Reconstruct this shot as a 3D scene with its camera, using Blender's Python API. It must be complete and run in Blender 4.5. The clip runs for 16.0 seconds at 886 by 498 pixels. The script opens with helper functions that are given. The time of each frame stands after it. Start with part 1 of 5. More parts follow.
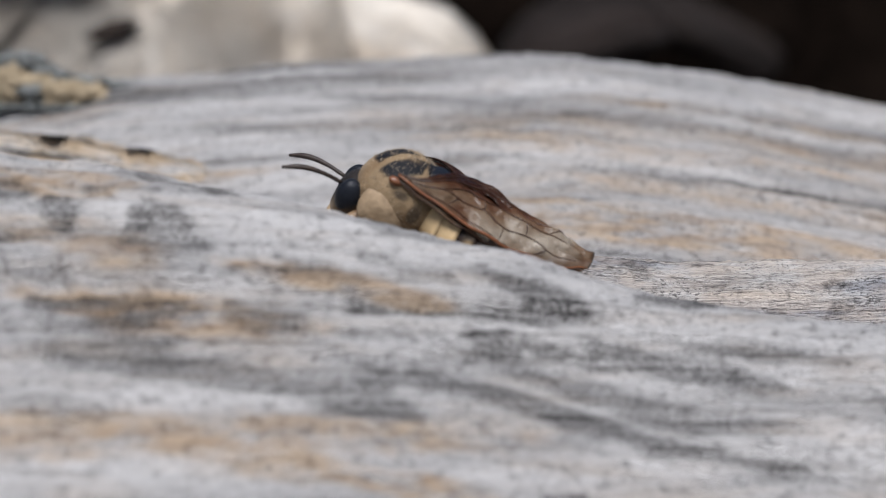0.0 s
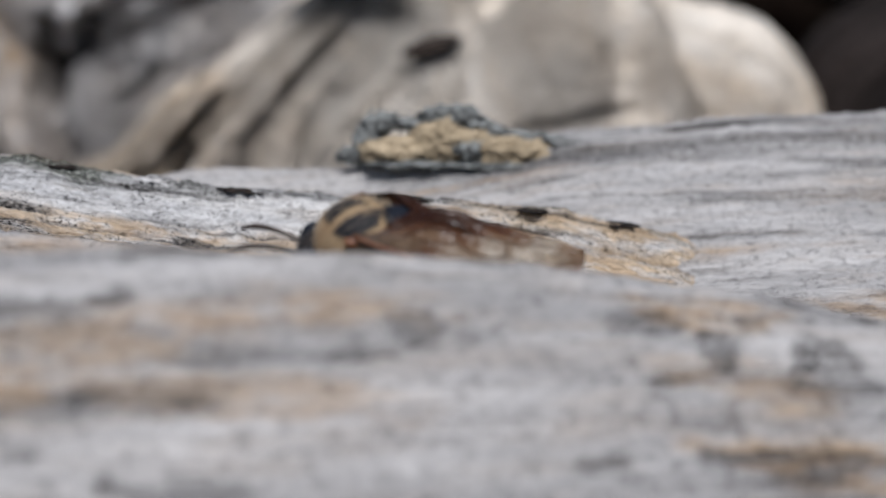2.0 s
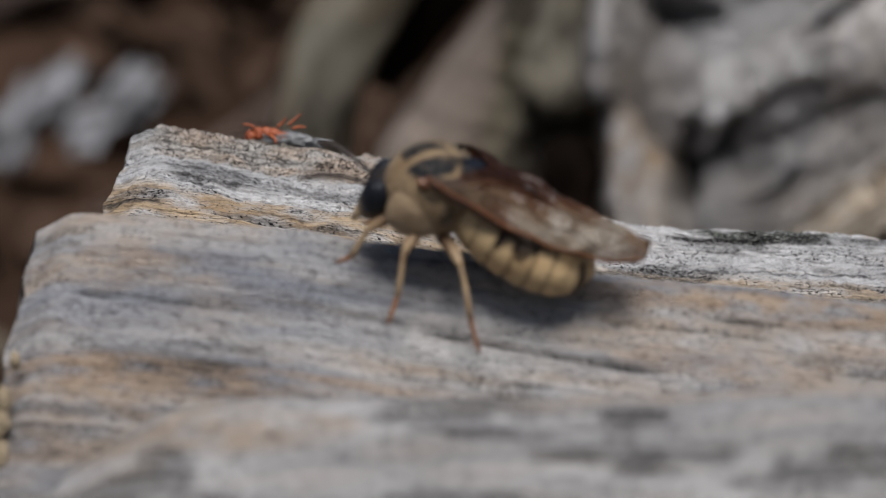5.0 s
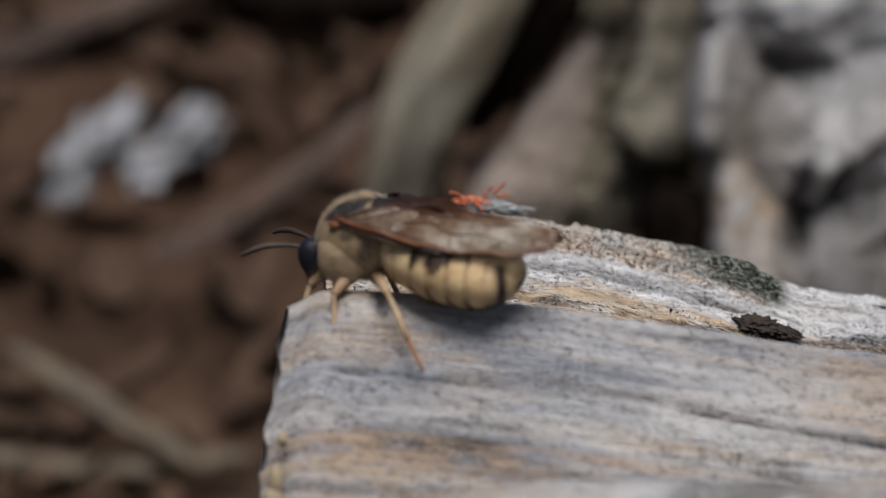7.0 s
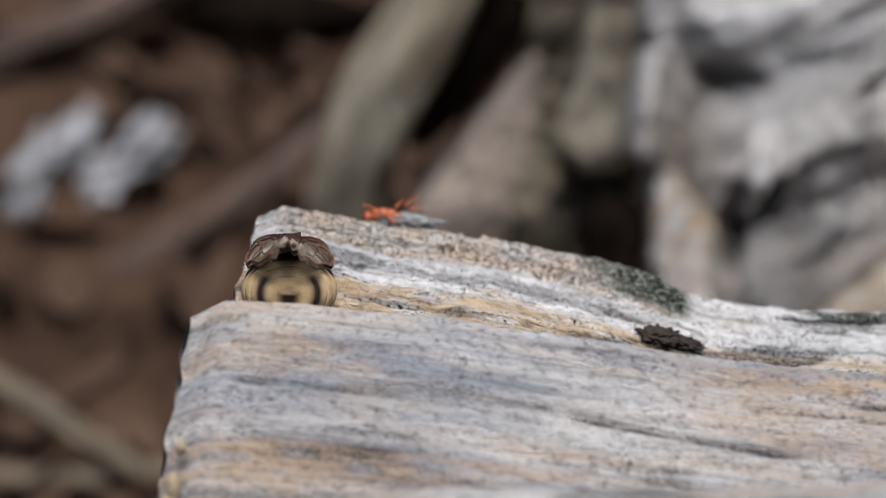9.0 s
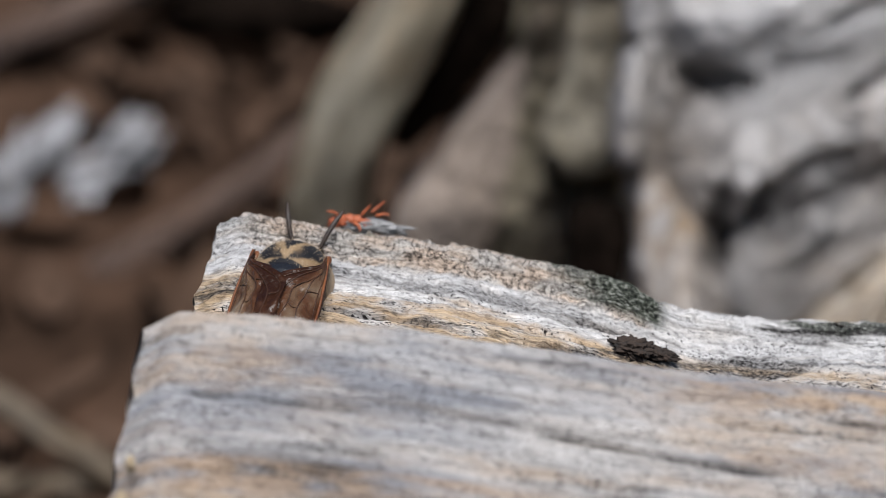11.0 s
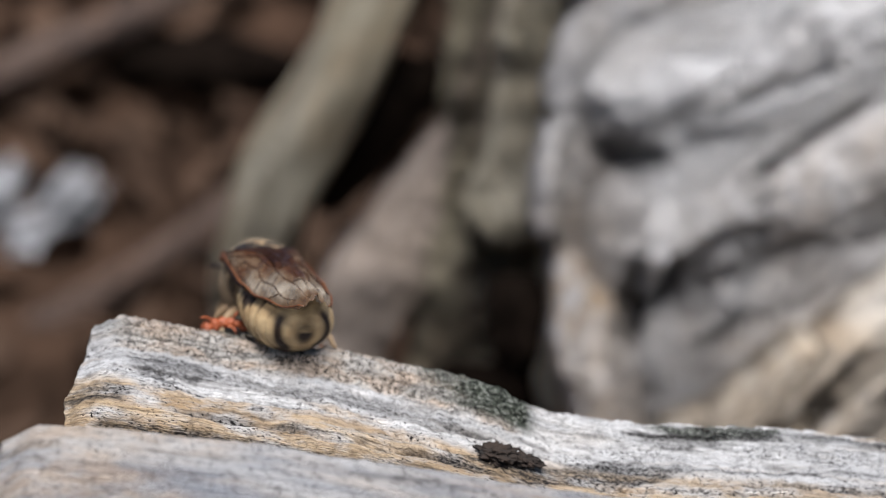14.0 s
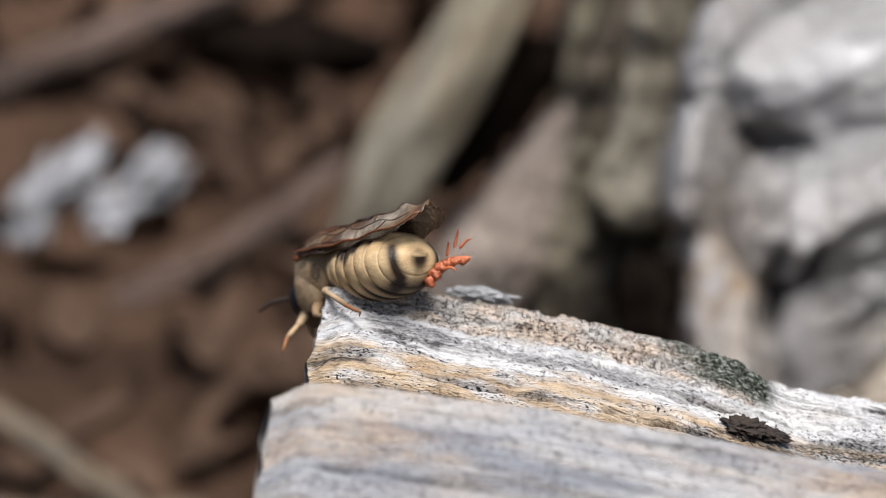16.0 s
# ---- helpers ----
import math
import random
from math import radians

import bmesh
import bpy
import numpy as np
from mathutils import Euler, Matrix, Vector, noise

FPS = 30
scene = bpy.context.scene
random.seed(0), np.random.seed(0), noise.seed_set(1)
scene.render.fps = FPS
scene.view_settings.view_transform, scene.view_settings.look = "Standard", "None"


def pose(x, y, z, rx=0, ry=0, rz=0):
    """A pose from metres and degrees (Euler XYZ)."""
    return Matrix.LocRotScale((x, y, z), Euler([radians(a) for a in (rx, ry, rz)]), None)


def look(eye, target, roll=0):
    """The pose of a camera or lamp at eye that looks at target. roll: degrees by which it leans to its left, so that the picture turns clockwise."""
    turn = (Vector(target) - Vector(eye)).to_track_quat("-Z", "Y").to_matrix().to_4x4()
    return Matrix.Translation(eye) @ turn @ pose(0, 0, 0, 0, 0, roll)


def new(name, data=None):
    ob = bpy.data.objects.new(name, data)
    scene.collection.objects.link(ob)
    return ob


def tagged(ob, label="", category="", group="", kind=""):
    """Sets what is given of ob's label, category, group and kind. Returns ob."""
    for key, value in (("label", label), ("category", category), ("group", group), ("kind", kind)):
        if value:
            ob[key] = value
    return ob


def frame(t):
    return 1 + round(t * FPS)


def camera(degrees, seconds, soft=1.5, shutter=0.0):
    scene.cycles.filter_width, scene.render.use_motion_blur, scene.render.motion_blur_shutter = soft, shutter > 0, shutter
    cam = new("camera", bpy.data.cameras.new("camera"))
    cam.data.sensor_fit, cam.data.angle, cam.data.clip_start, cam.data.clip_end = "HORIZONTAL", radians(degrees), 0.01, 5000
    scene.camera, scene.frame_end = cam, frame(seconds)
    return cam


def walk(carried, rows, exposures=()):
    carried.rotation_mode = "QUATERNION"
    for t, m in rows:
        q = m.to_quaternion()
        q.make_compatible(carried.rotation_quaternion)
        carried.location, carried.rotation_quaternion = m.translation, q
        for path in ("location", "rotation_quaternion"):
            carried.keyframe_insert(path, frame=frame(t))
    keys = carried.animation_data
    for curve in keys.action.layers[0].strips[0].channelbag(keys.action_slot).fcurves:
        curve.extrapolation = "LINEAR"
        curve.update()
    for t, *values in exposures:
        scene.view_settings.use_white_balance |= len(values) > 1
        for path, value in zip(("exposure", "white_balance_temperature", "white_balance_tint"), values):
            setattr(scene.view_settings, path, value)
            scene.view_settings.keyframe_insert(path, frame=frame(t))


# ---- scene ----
# Lengths in the build functions below are centimetres, turned into metres by CM.
CM = 0.01

# ---------------------------------------------------------------- camera
cam = camera(24.0, 16.0, soft=0.8)
cam.data.dof.use_dof = True
cam.data.dof.focus_distance = 0.1325
cam.data.dof.aperture_fstop = 27.0

PATH = [
    (0, pose(0.09086, -0.15318, 0.00955, 80.530, 1.819, 2.036)),
    (0.5, pose(0.08120, -0.14475, 0.01592, 80.486, 1.930, 2.008)),
    (1, pose(0.06997, -0.14404, 0.01990, 79.230, 1.385, 1.350)),
    (1.5, pose(0.06311, -0.14134, 0.02078, 78.796, 1.169, 0.997)),
    (2, pose(0.05247, -0.14115, 0.02057, 78.010, 1.313, 0.838)),
    (2.5, pose(0.04275, -0.13934, 0.02175, 78.237, 0.464, 0.713)),
    (3, pose(0.03411, -0.13556, 0.02252, 78.131, 0.375, 0.914)),
    (3.5, pose(0.02882, -0.13500, 0.01999, 78.540, 0.360, 0.466)),
    (4, pose(0.00585, -0.13122, 0.01789, 79.554, 0.183, -0.409)),
    (4.5, pose(-0.00054, -0.13556, 0.02036, 80.706, -0.022, 2.039)),
    (5, pose(-0.01162, -0.14200, 0.01907, 81.467, 0.249, 2.805)),
    (5.2, pose(-0.01538, -0.14338, 0.01861, 81.261, -0.084, 2.801)),
    (7.3, pose(-0.02833, -0.14359, 0.02319, 81.965, 0.101, 1.748)),
    (7.5, pose(-0.02796, -0.14417, 0.02326, 81.960, 0.190, 1.731)),
    (8, pose(-0.02555, -0.14487, 0.02340, 82.102, 0.084, 1.513)),
    (8.5, pose(-0.02233, -0.14561, 0.02243, 82.118, 0.068, 1.475)),
    (9, pose(-0.02319, -0.14587, 0.02318, 82.244, -0.148, 1.383)),
    (9.2, pose(-0.02342, -0.14543, 0.02416, 82.131, -0.029, 1.426)),
    (11.3, pose(-0.02108, -0.14115, 0.02307, 82.283, -0.268, 1.287)),
    (11.5, pose(-0.02115, -0.14136, 0.02411, 82.372, -0.352, 1.211)),
    (12, pose(-0.02077, -0.14176, 0.02416, 82.377, -0.624, 0.987)),
    (12.5, pose(-0.01841, -0.14116, 0.02448, 82.544, -0.968, 1.021)),
    (13, pose(-0.01777, -0.14139, 0.02487, 82.699, -0.718, 1.123)),
    (13.5, pose(-0.01495, -0.14184, 0.02633, 82.740, -0.567, 1.050)),
    (14, pose(-0.01383, -0.14240, 0.02884, 82.898, -0.671, 0.892)),
    (14.5, pose(-0.01792, -0.14201, 0.02812, 83.015, -1.115, 0.771)),
    (15, pose(-0.02571, -0.14068, 0.02947, 83.141, -1.511, 0.968)),
    (15.5, pose(-0.02854, -0.13989, 0.02703, 83.032, -1.857, 0.904)),
    (16, pose(-0.03075, -0.14028, 0.02594, 82.871, -2.125, 0.755)),
]

# ---------------------------------------------------------------- light
world = bpy.data.worlds.new("world")
scene.world = world
world.use_nodes = True
wn = world.node_tree
sky = wn.nodes.new("ShaderNodeTexSky")
sky.sky_type, sky.sun_disc = "NISHITA", False
sky.sun_elevation, sky.sun_rotation = radians(58), radians(171)
wn.links.new(sky.outputs["Color"], wn.nodes["Background"].inputs["Color"])
wn.nodes["Background"].inputs["Strength"].default_value = 0.05

sun = new("sun", bpy.data.lights.new("sun", "SUN"))
sun.data.energy, sun.data.angle, sun.data.color = 4.3, radians(30), (1.0, 0.965, 0.92)
sun.matrix_world = look((0.12, -0.75, 1.20), (0, 0, 0))

EXPOSURES = [(0, 0.24, 6080, 11), (2.0, 0.16, 6060, 11), (3.5, 0.0, 6060, 11), (4.5, -0.24, 6240, 11), (5.2, -0.12, 6280, 11), (7.3, 0.12, 6300, 11), (8.5, 0.38, 6260, 11),
             (12, 0.42, 6220, 11), (14, 0.50, 6220, 11), (16, 0.76, 6320, 11)]


# ---------------------------------------------------------------- noise and mesh helpers
def lattice(ix, iy, seed):
    h = (ix.astype(np.int64) * 374761393 + iy.astype(np.int64) * 668265263 + seed * 1442695041) & 0xFFFFFFFF
    h = ((h ^ (h >> 13)) * 1274126177) & 0xFFFFFFFF
    return ((h ^ (h >> 16)) & 0xFFFF) / 65535.0


def vnoise(x, y, seed=0):
    """Smooth value noise, -1 to 1."""
    x, y = np.broadcast_arrays(np.asarray(x, float), np.asarray(y, float))
    ix, iy = np.floor(x), np.floor(y)
    fx, fy = x - ix, y - iy
    fx, fy = fx * fx * (3 - 2 * fx), fy * fy * (3 - 2 * fy)
    a, b = lattice(ix, iy, seed), lattice(ix + 1, iy, seed)
    c, d = lattice(ix, iy + 1, seed), lattice(ix + 1, iy + 1, seed)
    return 2 * (a + (b - a) * fx + (c - a) * fy + (a - b - c + d) * fx * fy) - 1


def fbm(x, y, seed=0, octaves=4, gain=0.5):
    total, amp, out = 0.0, 1.0, 0.0
    for k in range(octaves):
        out = out + amp * vnoise(np.asarray(x) * 2**k, np.asarray(y) * 2**k, seed + 17 * k)
        total, amp = total + amp, amp * gain
    return out / total


def step(a, b, v):
    t = np.clip((np.asarray(v, float) - a) / (b - a), 0, 1)
    return t * t * (3 - 2 * t)


def smooth_line(pts, rounds=2):
    p = np.array(pts, float)
    for _ in range(rounds):
        a, b = p[:-1] * 0.75 + p[1:] * 0.25, p[:-1] * 0.25 + p[1:] * 0.75
        p = np.concatenate([p[:1], np.stack([a, b], 1).reshape(-1, p.shape[1]), p[-1:]])
    return p


def resample(p, n):
    d = np.r_[0, np.cumsum(np.linalg.norm(np.diff(p, axis=0), axis=1))]
    s = np.linspace(0, d[-1], n)
    return np.stack([np.interp(s, d, p[:, k]) for k in range(p.shape[1])], 1), s


def mesh_object(name, verts, faces, material, parent=None, label="", smooth=True, values=None):
    """One mesh object from arrays in centimetres; values: point attributes by name."""
    me = bpy.data.meshes.new(name)
    me.from_pydata((np.asarray(verts) * CM).tolist(), [], faces if isinstance(faces, list) else faces.tolist())
    if smooth:
        me.shade_smooth()
    for key, val in (values or {}).items():
        val = np.asarray(val, np.float32)
        if val.ndim == 1:
            me.attributes.new(key, "FLOAT", "POINT").data.foreach_set("value", val)
        else:
            me.attributes.new(key, "FLOAT_VECTOR", "POINT").data.foreach_set("vector", val.ravel())
    me.materials.append(material)
    ob = new(name, me)
    if parent is not None:
        ob.parent = parent
    if label:
        ob["label"] = label
    return ob


def grid_faces(n, m, closed=False):
    """Quads of an n x m grid of points; closed: the second way wraps round."""
    i, j = np.meshgrid(np.arange(n - 1), np.arange(m if closed else m - 1), indexing="ij")
    k = (j + 1) % m
    return np.stack([i * m + j, (i + 1) * m + j, (i + 1) * m + k, i * m + k], -1).reshape(-1, 4)


def empty(name, label, category, group="", at=(0, 0, 0), kind=""):
    ob = new(name)
    ob.empty_display_size = 0.005
    ob.location = Vector(at) * CM
    return tagged(ob, label, category, group, kind)


# ---------------------------------------------------------------- materials
class Nodes:
    def __init__(self, name):
        self.mat = bpy.data.materials.new(name)
        self.mat.use_nodes = True
        self.tree = self.mat.node_tree
        self.bsdf = self.tree.nodes["Principled BSDF"]

    def add(self, kind, **sockets):
        node = self.tree.nodes.new(kind)
        for key, val in sockets.items():
            self.set(node, key, val)
        return node

    def set(self, node, key, val):
        sock = node.inputs[int(key[1:])] if key[0] == "_" and key[1:].isdigit() else node.inputs[key.replace("_", " ")]
        if isinstance(val, bpy.types.NodeSocket):
            self.tree.links.new(val, sock)
        else:
            sock.default_value = val

    def attr(self, name, out="Fac"):
        node = self.tree.nodes.new("ShaderNodeAttribute")
        node.attribute_name = name
        return node.outputs[out]

    def coords(self, scale, source=None):
        if source is None:
            source = self.tree.nodes.new("ShaderNodeTexCoord").outputs["Object"]
        node = self.add("ShaderNodeMapping", Vector=source, Scale=scale)
        return node.outputs["Vector"]

    def noise(self, vector, scale=1.0, detail=4.0, rough=0.6):
        return self.add("ShaderNodeTexNoise", Vector=vector, Scale=scale, Detail=detail, Roughness=rough).outputs["Fac"]

    def ramp(self, fac, *stops):
        node = self.add("ShaderNodeValToRGB", Fac=fac)
        el = node.color_ramp.elements
        while len(el) < len(stops):
            el.new(0.5)
        for e, (pos, col) in zip(el, stops):
            e.position, e.color = pos, (*col, 1) if len(col) == 3 else col
        return node.outputs["Color"]

    def mix(self, fac, a, b, blend="MIX"):
        node = self.tree.nodes.new("ShaderNodeMix")
        node.data_type, node.blend_type = "RGBA", blend
        for sock, val in ((node.inputs[0], fac), (node.inputs[6], a), (node.inputs[7], b)):
            if isinstance(val, bpy.types.NodeSocket):
                self.tree.links.new(val, sock)
            else:
                sock.default_value = (*val, 1) if isinstance(val, tuple) else val
        return node.outputs[2]

    def math(self, op, a, b=0.0):
        node = self.tree.nodes.new("ShaderNodeMath")
        node.operation = op
        for sock, val in zip(node.inputs, (a, b)):
            if isinstance(val, bpy.types.NodeSocket):
                self.tree.links.new(val, sock)
            else:
                sock.default_value = val
        return node.outputs[0]

    def bump(self, height, distance, strength=1.0):
        node = self.add("ShaderNodeBump", Height=height, Distance=distance, Strength=strength)
        self.set(self.bsdf, "Normal", node.outputs["Normal"])

    def done(self, color, rough=0.8, **more):
        self.set(self.bsdf, "Base Color", (*color, 1) if isinstance(color, tuple) else color)
        self.set(self.bsdf, "Roughness", rough)
        for key, val in more.items():
            self.set(self.bsdf, key, val)
        return self.mat


def weathered_wood(name, pale, grey, tan, speckle=1.0, patchy=0.0, streaky=0.8):
    """Silvered wood; grain runs along the first axis of the point attribute "grain" (centimetres)."""
    n = Nodes(name)
    g = n.attr("grain", "Vector")
    fibre = n.noise(n.coords((0.8, 21.0, 21.0), g), 1.0, 6.0, 0.66)
    fine = n.noise(n.coords((5.5, 80.0, 80.0), g), 1.0, 3.0, 0.65)
    speck = n.noise(n.coords((36.0, 78.0, 78.0), g), 1.0, 3.0, 0.6)
    blotch = n.noise(n.coords((3.0, 9.0, 9.0), g), 1.0, 4.0, 0.6)
    broad = n.noise(n.coords((0.45, 2.8, 2.8), g), 1.0, 4.0, 0.6)
    warm = n.noise(n.coords((0.7, 5.0, 5.0), (g)), 1.7, 3.0, 0.6)
    col = n.mix(n.ramp(broad, (0.40, (0, 0, 0)), (0.58, (1, 1, 1))), grey, pale)
    col = n.mix(n.ramp(warm, (0.50, (0, 0, 0)), (0.72, (0.5, 0.5, 0.5))), col, tuple(0.5 * p + 0.5 * t for p, t in zip(pale, tan)))
    tan_amount = n.math("MULTIPLY", n.ramp(blotch, (0.36, (0.15, 0.15, 0.15)), (0.56, (1, 1, 1))), n.ramp(fibre, (0.28, (0.72, 0.72, 0.72)), (0.55, (1, 1, 1))))
    tan_shade = n.mix(n.ramp(warm, (0.35, (0, 0, 0)), (0.65, (1, 1, 1))), tuple(c * k for c, k in zip(tan, (0.90, 0.82, 0.72))), tuple(min(1, c * 1.18 + 0.03) for c in tan))
    col = n.mix(n.math("MULTIPLY", n.attr("tan"), tan_amount), col, tan_shade)
    wander = n.add("ShaderNodeTexNoise", Vector=n.coords((9.0, 9.0, 9.0), g), Scale=1.0, Detail=3.0).outputs["Color"]
    bent = n.mix(0.30, n.coords((1, 1, 1), g), wander, "ADD")
    crack = n.add("ShaderNodeTexVoronoi", Vector=n.coords((17.0, 7.5, 9.0), bent), Scale=1.0)
    crack.feature = "DISTANCE_TO_EDGE"
    crust_col = n.mix(n.ramp(blotch, (0.4, (0, 0, 0)), (0.6, (1, 1, 1))), (0.62, 0.50, 0.40), (0.58, 0.55, 0.51))
    crust_col = n.mix(0.5, crust_col, n.ramp(speck, (0.36, (0.30, 0.27, 0.25)), (0.50, (0.95, 0.93, 0.92)), (0.62, (1.12, 1.1, 1.08))), "MULTIPLY")
    shows = n.ramp(n.noise(n.coords((5.0, 5.0, 5.0), g), 1.0, 3.0, 0.6), (0.36, (0.1, 0.1, 0.1)), (0.50, (1.0, 1.0, 1.0)))
    line = n.ramp(n.math("ADD", crack.outputs["Distance"], n.math("MULTIPLY", speck, 0.16)), (0.09, (1, 1, 1)), (0.16, (0, 0, 0)))
    crust_col = n.mix(n.math("MULTIPLY", line, shows), crust_col, (0.045, 0.035, 0.03))
    col = n.mix(n.attr("crust"), col, crust_col)
    moss_col = n.ramp(speck, (0.40, (0.012, 0.014, 0.011)), (0.52, (0.07, 0.08, 0.06)), (0.62, (0.34, 0.35, 0.31)))
    col = n.mix(n.attr("moss"), col, moss_col)
    col = n.mix(streaky, col, n.ramp(fibre, (0.31, (0.16, 0.14, 0.13)), (0.39, (0.76, 0.74, 0.72)), (0.48, (1.0, 1.0, 1.0))), "MULTIPLY")
    col = n.mix(0.45 * speckle, col, n.ramp(fine, (0.34, (0.26, 0.24, 0.23)), (0.46, (0.90, 0.90, 0.90)), (0.60, (1.12, 1.12, 1.12))), "MULTIPLY")
    pits = n.ramp(n.math("ADD", n.math("MULTIPLY", speck, 0.72), n.math("MULTIPLY", blotch, 0.28)), (0.395, (0.03, 0.025, 0.025)), (0.435, (1, 1, 1)))
    where = n.ramp(n.noise(n.coords((1.6, 5.0, 5.0), g), 1.3, 4.0, 0.65), (0.46, (0.95, 0.95, 0.95)), (0.60, (0.15, 0.15, 0.15)))
    col = n.mix(n.math("MULTIPLY", where, speckle), col, pits, "MULTIPLY")
    mottle = n.noise(n.coords((13.0, 17.0, 17.0), g), 1.0, 5.0, 0.7)
    col = n.mix(0.65, col, n.ramp(mottle, (0.33, (0.30, 0.29, 0.29)), (0.47, (0.98, 0.98, 0.98)), (0.64, (1.10, 1.10, 1.10))), "MULTIPLY")
    if patchy:
        turned = n.add("ShaderNodeMapping", Vector=n.coords((1, 1, 1)), Rotation=(0, 0.65, 0)).outputs["Vector"]
        o = n.coords((0.45, 1.0, 1.5), turned)
        p1, p2 = n.noise(o, 80, 6.0, 0.62), n.noise(o, 260, 4.0, 0.6)
        col = n.mix(patchy, col, n.ramp(n.math("ADD", n.math("MULTIPLY", p1, 0.72), n.math("MULTIPLY", p2, 0.28)), (0.36, (0.34, 0.31, 0.27)), (0.44, (0.76, 0.73, 0.69)), (0.50, (1.05, 1.04, 1.02)), (0.62, (1.25, 1.24, 1.22))), "MULTIPLY")
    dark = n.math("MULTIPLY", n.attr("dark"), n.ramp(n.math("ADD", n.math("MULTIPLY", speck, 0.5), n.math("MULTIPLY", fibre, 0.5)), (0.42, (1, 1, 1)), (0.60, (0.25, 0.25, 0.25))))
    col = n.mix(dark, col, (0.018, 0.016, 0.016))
    h = n.math("ADD", n.math("MULTIPLY", fibre, 0.5), n.math("ADD", n.math("MULTIPLY", fine, 0.35), n.math("MULTIPLY", speck, 0.4)))
    n.bump(h, 0.0010, 1.0)
    return n.done(col, 0.88, Specular_IOR_Level=0.2)


WOOD = weathered_wood("silvered_wood", (0.656, 0.641, 0.626), (0.432, 0.425, 0.432), (0.462, 0.328, 0.186))
RIDGE_WOOD = weathered_wood("crumbling_white_wood", (0.766, 0.75, 0.735), (0.632, 0.624, 0.624), (0.521, 0.387, 0.241), 1.15, 0.0, 0.6)
BLOCK_WOOD = weathered_wood("blue_grey_wood", (0.626, 0.603, 0.585), (0.328, 0.339, 0.372), (0.477, 0.335, 0.209), 0.65, 0.0, 0.5)
FRONT_WOOD = weathered_wood("bleached_wood", (0.641, 0.618, 0.603), (0.462, 0.447, 0.44), (0.447, 0.313, 0.186), 0.5, 0.0, 0.55)
ROOT_WOOD = weathered_wood("root_wood", (0.86, 0.80, 0.72), (0.755, 0.675, 0.575), (0.50, 0.37, 0.23), 0.6, 0.4)
GREY_WOOD = weathered_wood("lilac_grey_wood", (0.862, 0.849, 0.854), (0.739, 0.722, 0.713), (0.44, 0.334, 0.229), 0.5, 0.38, 0.4)
OLIVE_WOOD = weathered_wood("olive_wood", (0.281, 0.251, 0.178), (0.153, 0.136, 0.093), (0.306, 0.23, 0.191), 0.6, 0.8)
BEIGE_WOOD = weathered_wood("beige_wood", (0.459, 0.416, 0.332), (0.306, 0.276, 0.208), (0.357, 0.281, 0.187), 0.6, 0.6)
PINK_WOOD = weathered_wood("pink_grey_wood", (0.425, 0.353, 0.306), (0.289, 0.242, 0.212), (0.306, 0.246, 0.187), 0.6, 0.6)
BROWN_WOOD = weathered_wood("brown_wood", (0.20, 0.145, 0.12), (0.09, 0.065, 0.055), (0.18, 0.11, 0.075), 0.6)


# brown wood again, darkened: the shadow it lies in is in the colour
SHADED_WOOD = weathered_wood("shaded_wood", (0.045, 0.034, 0.03), (0.012, 0.009, 0.008), (0.035, 0.022, 0.018), 0.6)


def simple(name, low, high, scale, rough=0.8, bump=0.0004, detail=5.0, **more):
    """Two-tone mottled material; scale: features per metre."""
    n = Nodes(name)
    v = n.coords((1, 1, 1))
    a, b = n.noise(v, scale, detail), n.noise(v, scale * 6.3, 3.0)
    f = n.math("ADD", n.math("MULTIPLY", a, 0.65), n.math("MULTIPLY", b, 0.35))
    col = n.ramp(f, (0.33, low), (0.66, high))
    n.bump(f, bump, 0.8)
    return n.done(col, rough, **more)


SOIL = simple("leaf_mould", (0.004, 0.0026, 0.0017), (0.080, 0.047, 0.031), 34, 0.95, 0.004, Specular_IOR_Level=0.05)
LEAF = simple("dead_leaf", (0.010, 0.006, 0.0038), (0.120, 0.074, 0.050), 60, 0.9, 0.0006, Specular_IOR_Level=0.1)
STONE = simple("pale_stone", (0.06, 0.06, 0.062), (0.50, 0.50, 0.52), 90, 0.7)
STRAW = simple("dry_stem", (0.035, 0.026, 0.016), (0.13, 0.095, 0.058), 300, 0.7)
CRUST = simple("dark_crust", (0.02, 0.02, 0.02), (0.30, 0.31, 0.30), 900, 0.9, 0.0006)
OCHRE = simple("ochre_lichen", (0.20, 0.155, 0.095), (0.46, 0.365, 0.245), 700, 0.95, 0.0008)
BARK = simple("black_bark", (0.003, 0.0025, 0.0022), (0.040, 0.023, 0.014), 700, 0.85, 0.0003)
# near-black fill for gaps and hollows: shade put into the colour
SHADE_FILL = simple("shade_fill", (0.002, 0.0016, 0.0012), (0.012, 0.008, 0.006), 300, 1.0, Specular_IOR_Level=0.02)
ORANGE = simple("orange_husk", (0.20, 0.040, 0.014), (0.50, 0.14, 0.050), 900, 0.5, 0.0002)
CHIP = simple("grey_chip", (0.09, 0.09, 0.09), (0.34, 0.34, 0.34), 1200, 0.85)


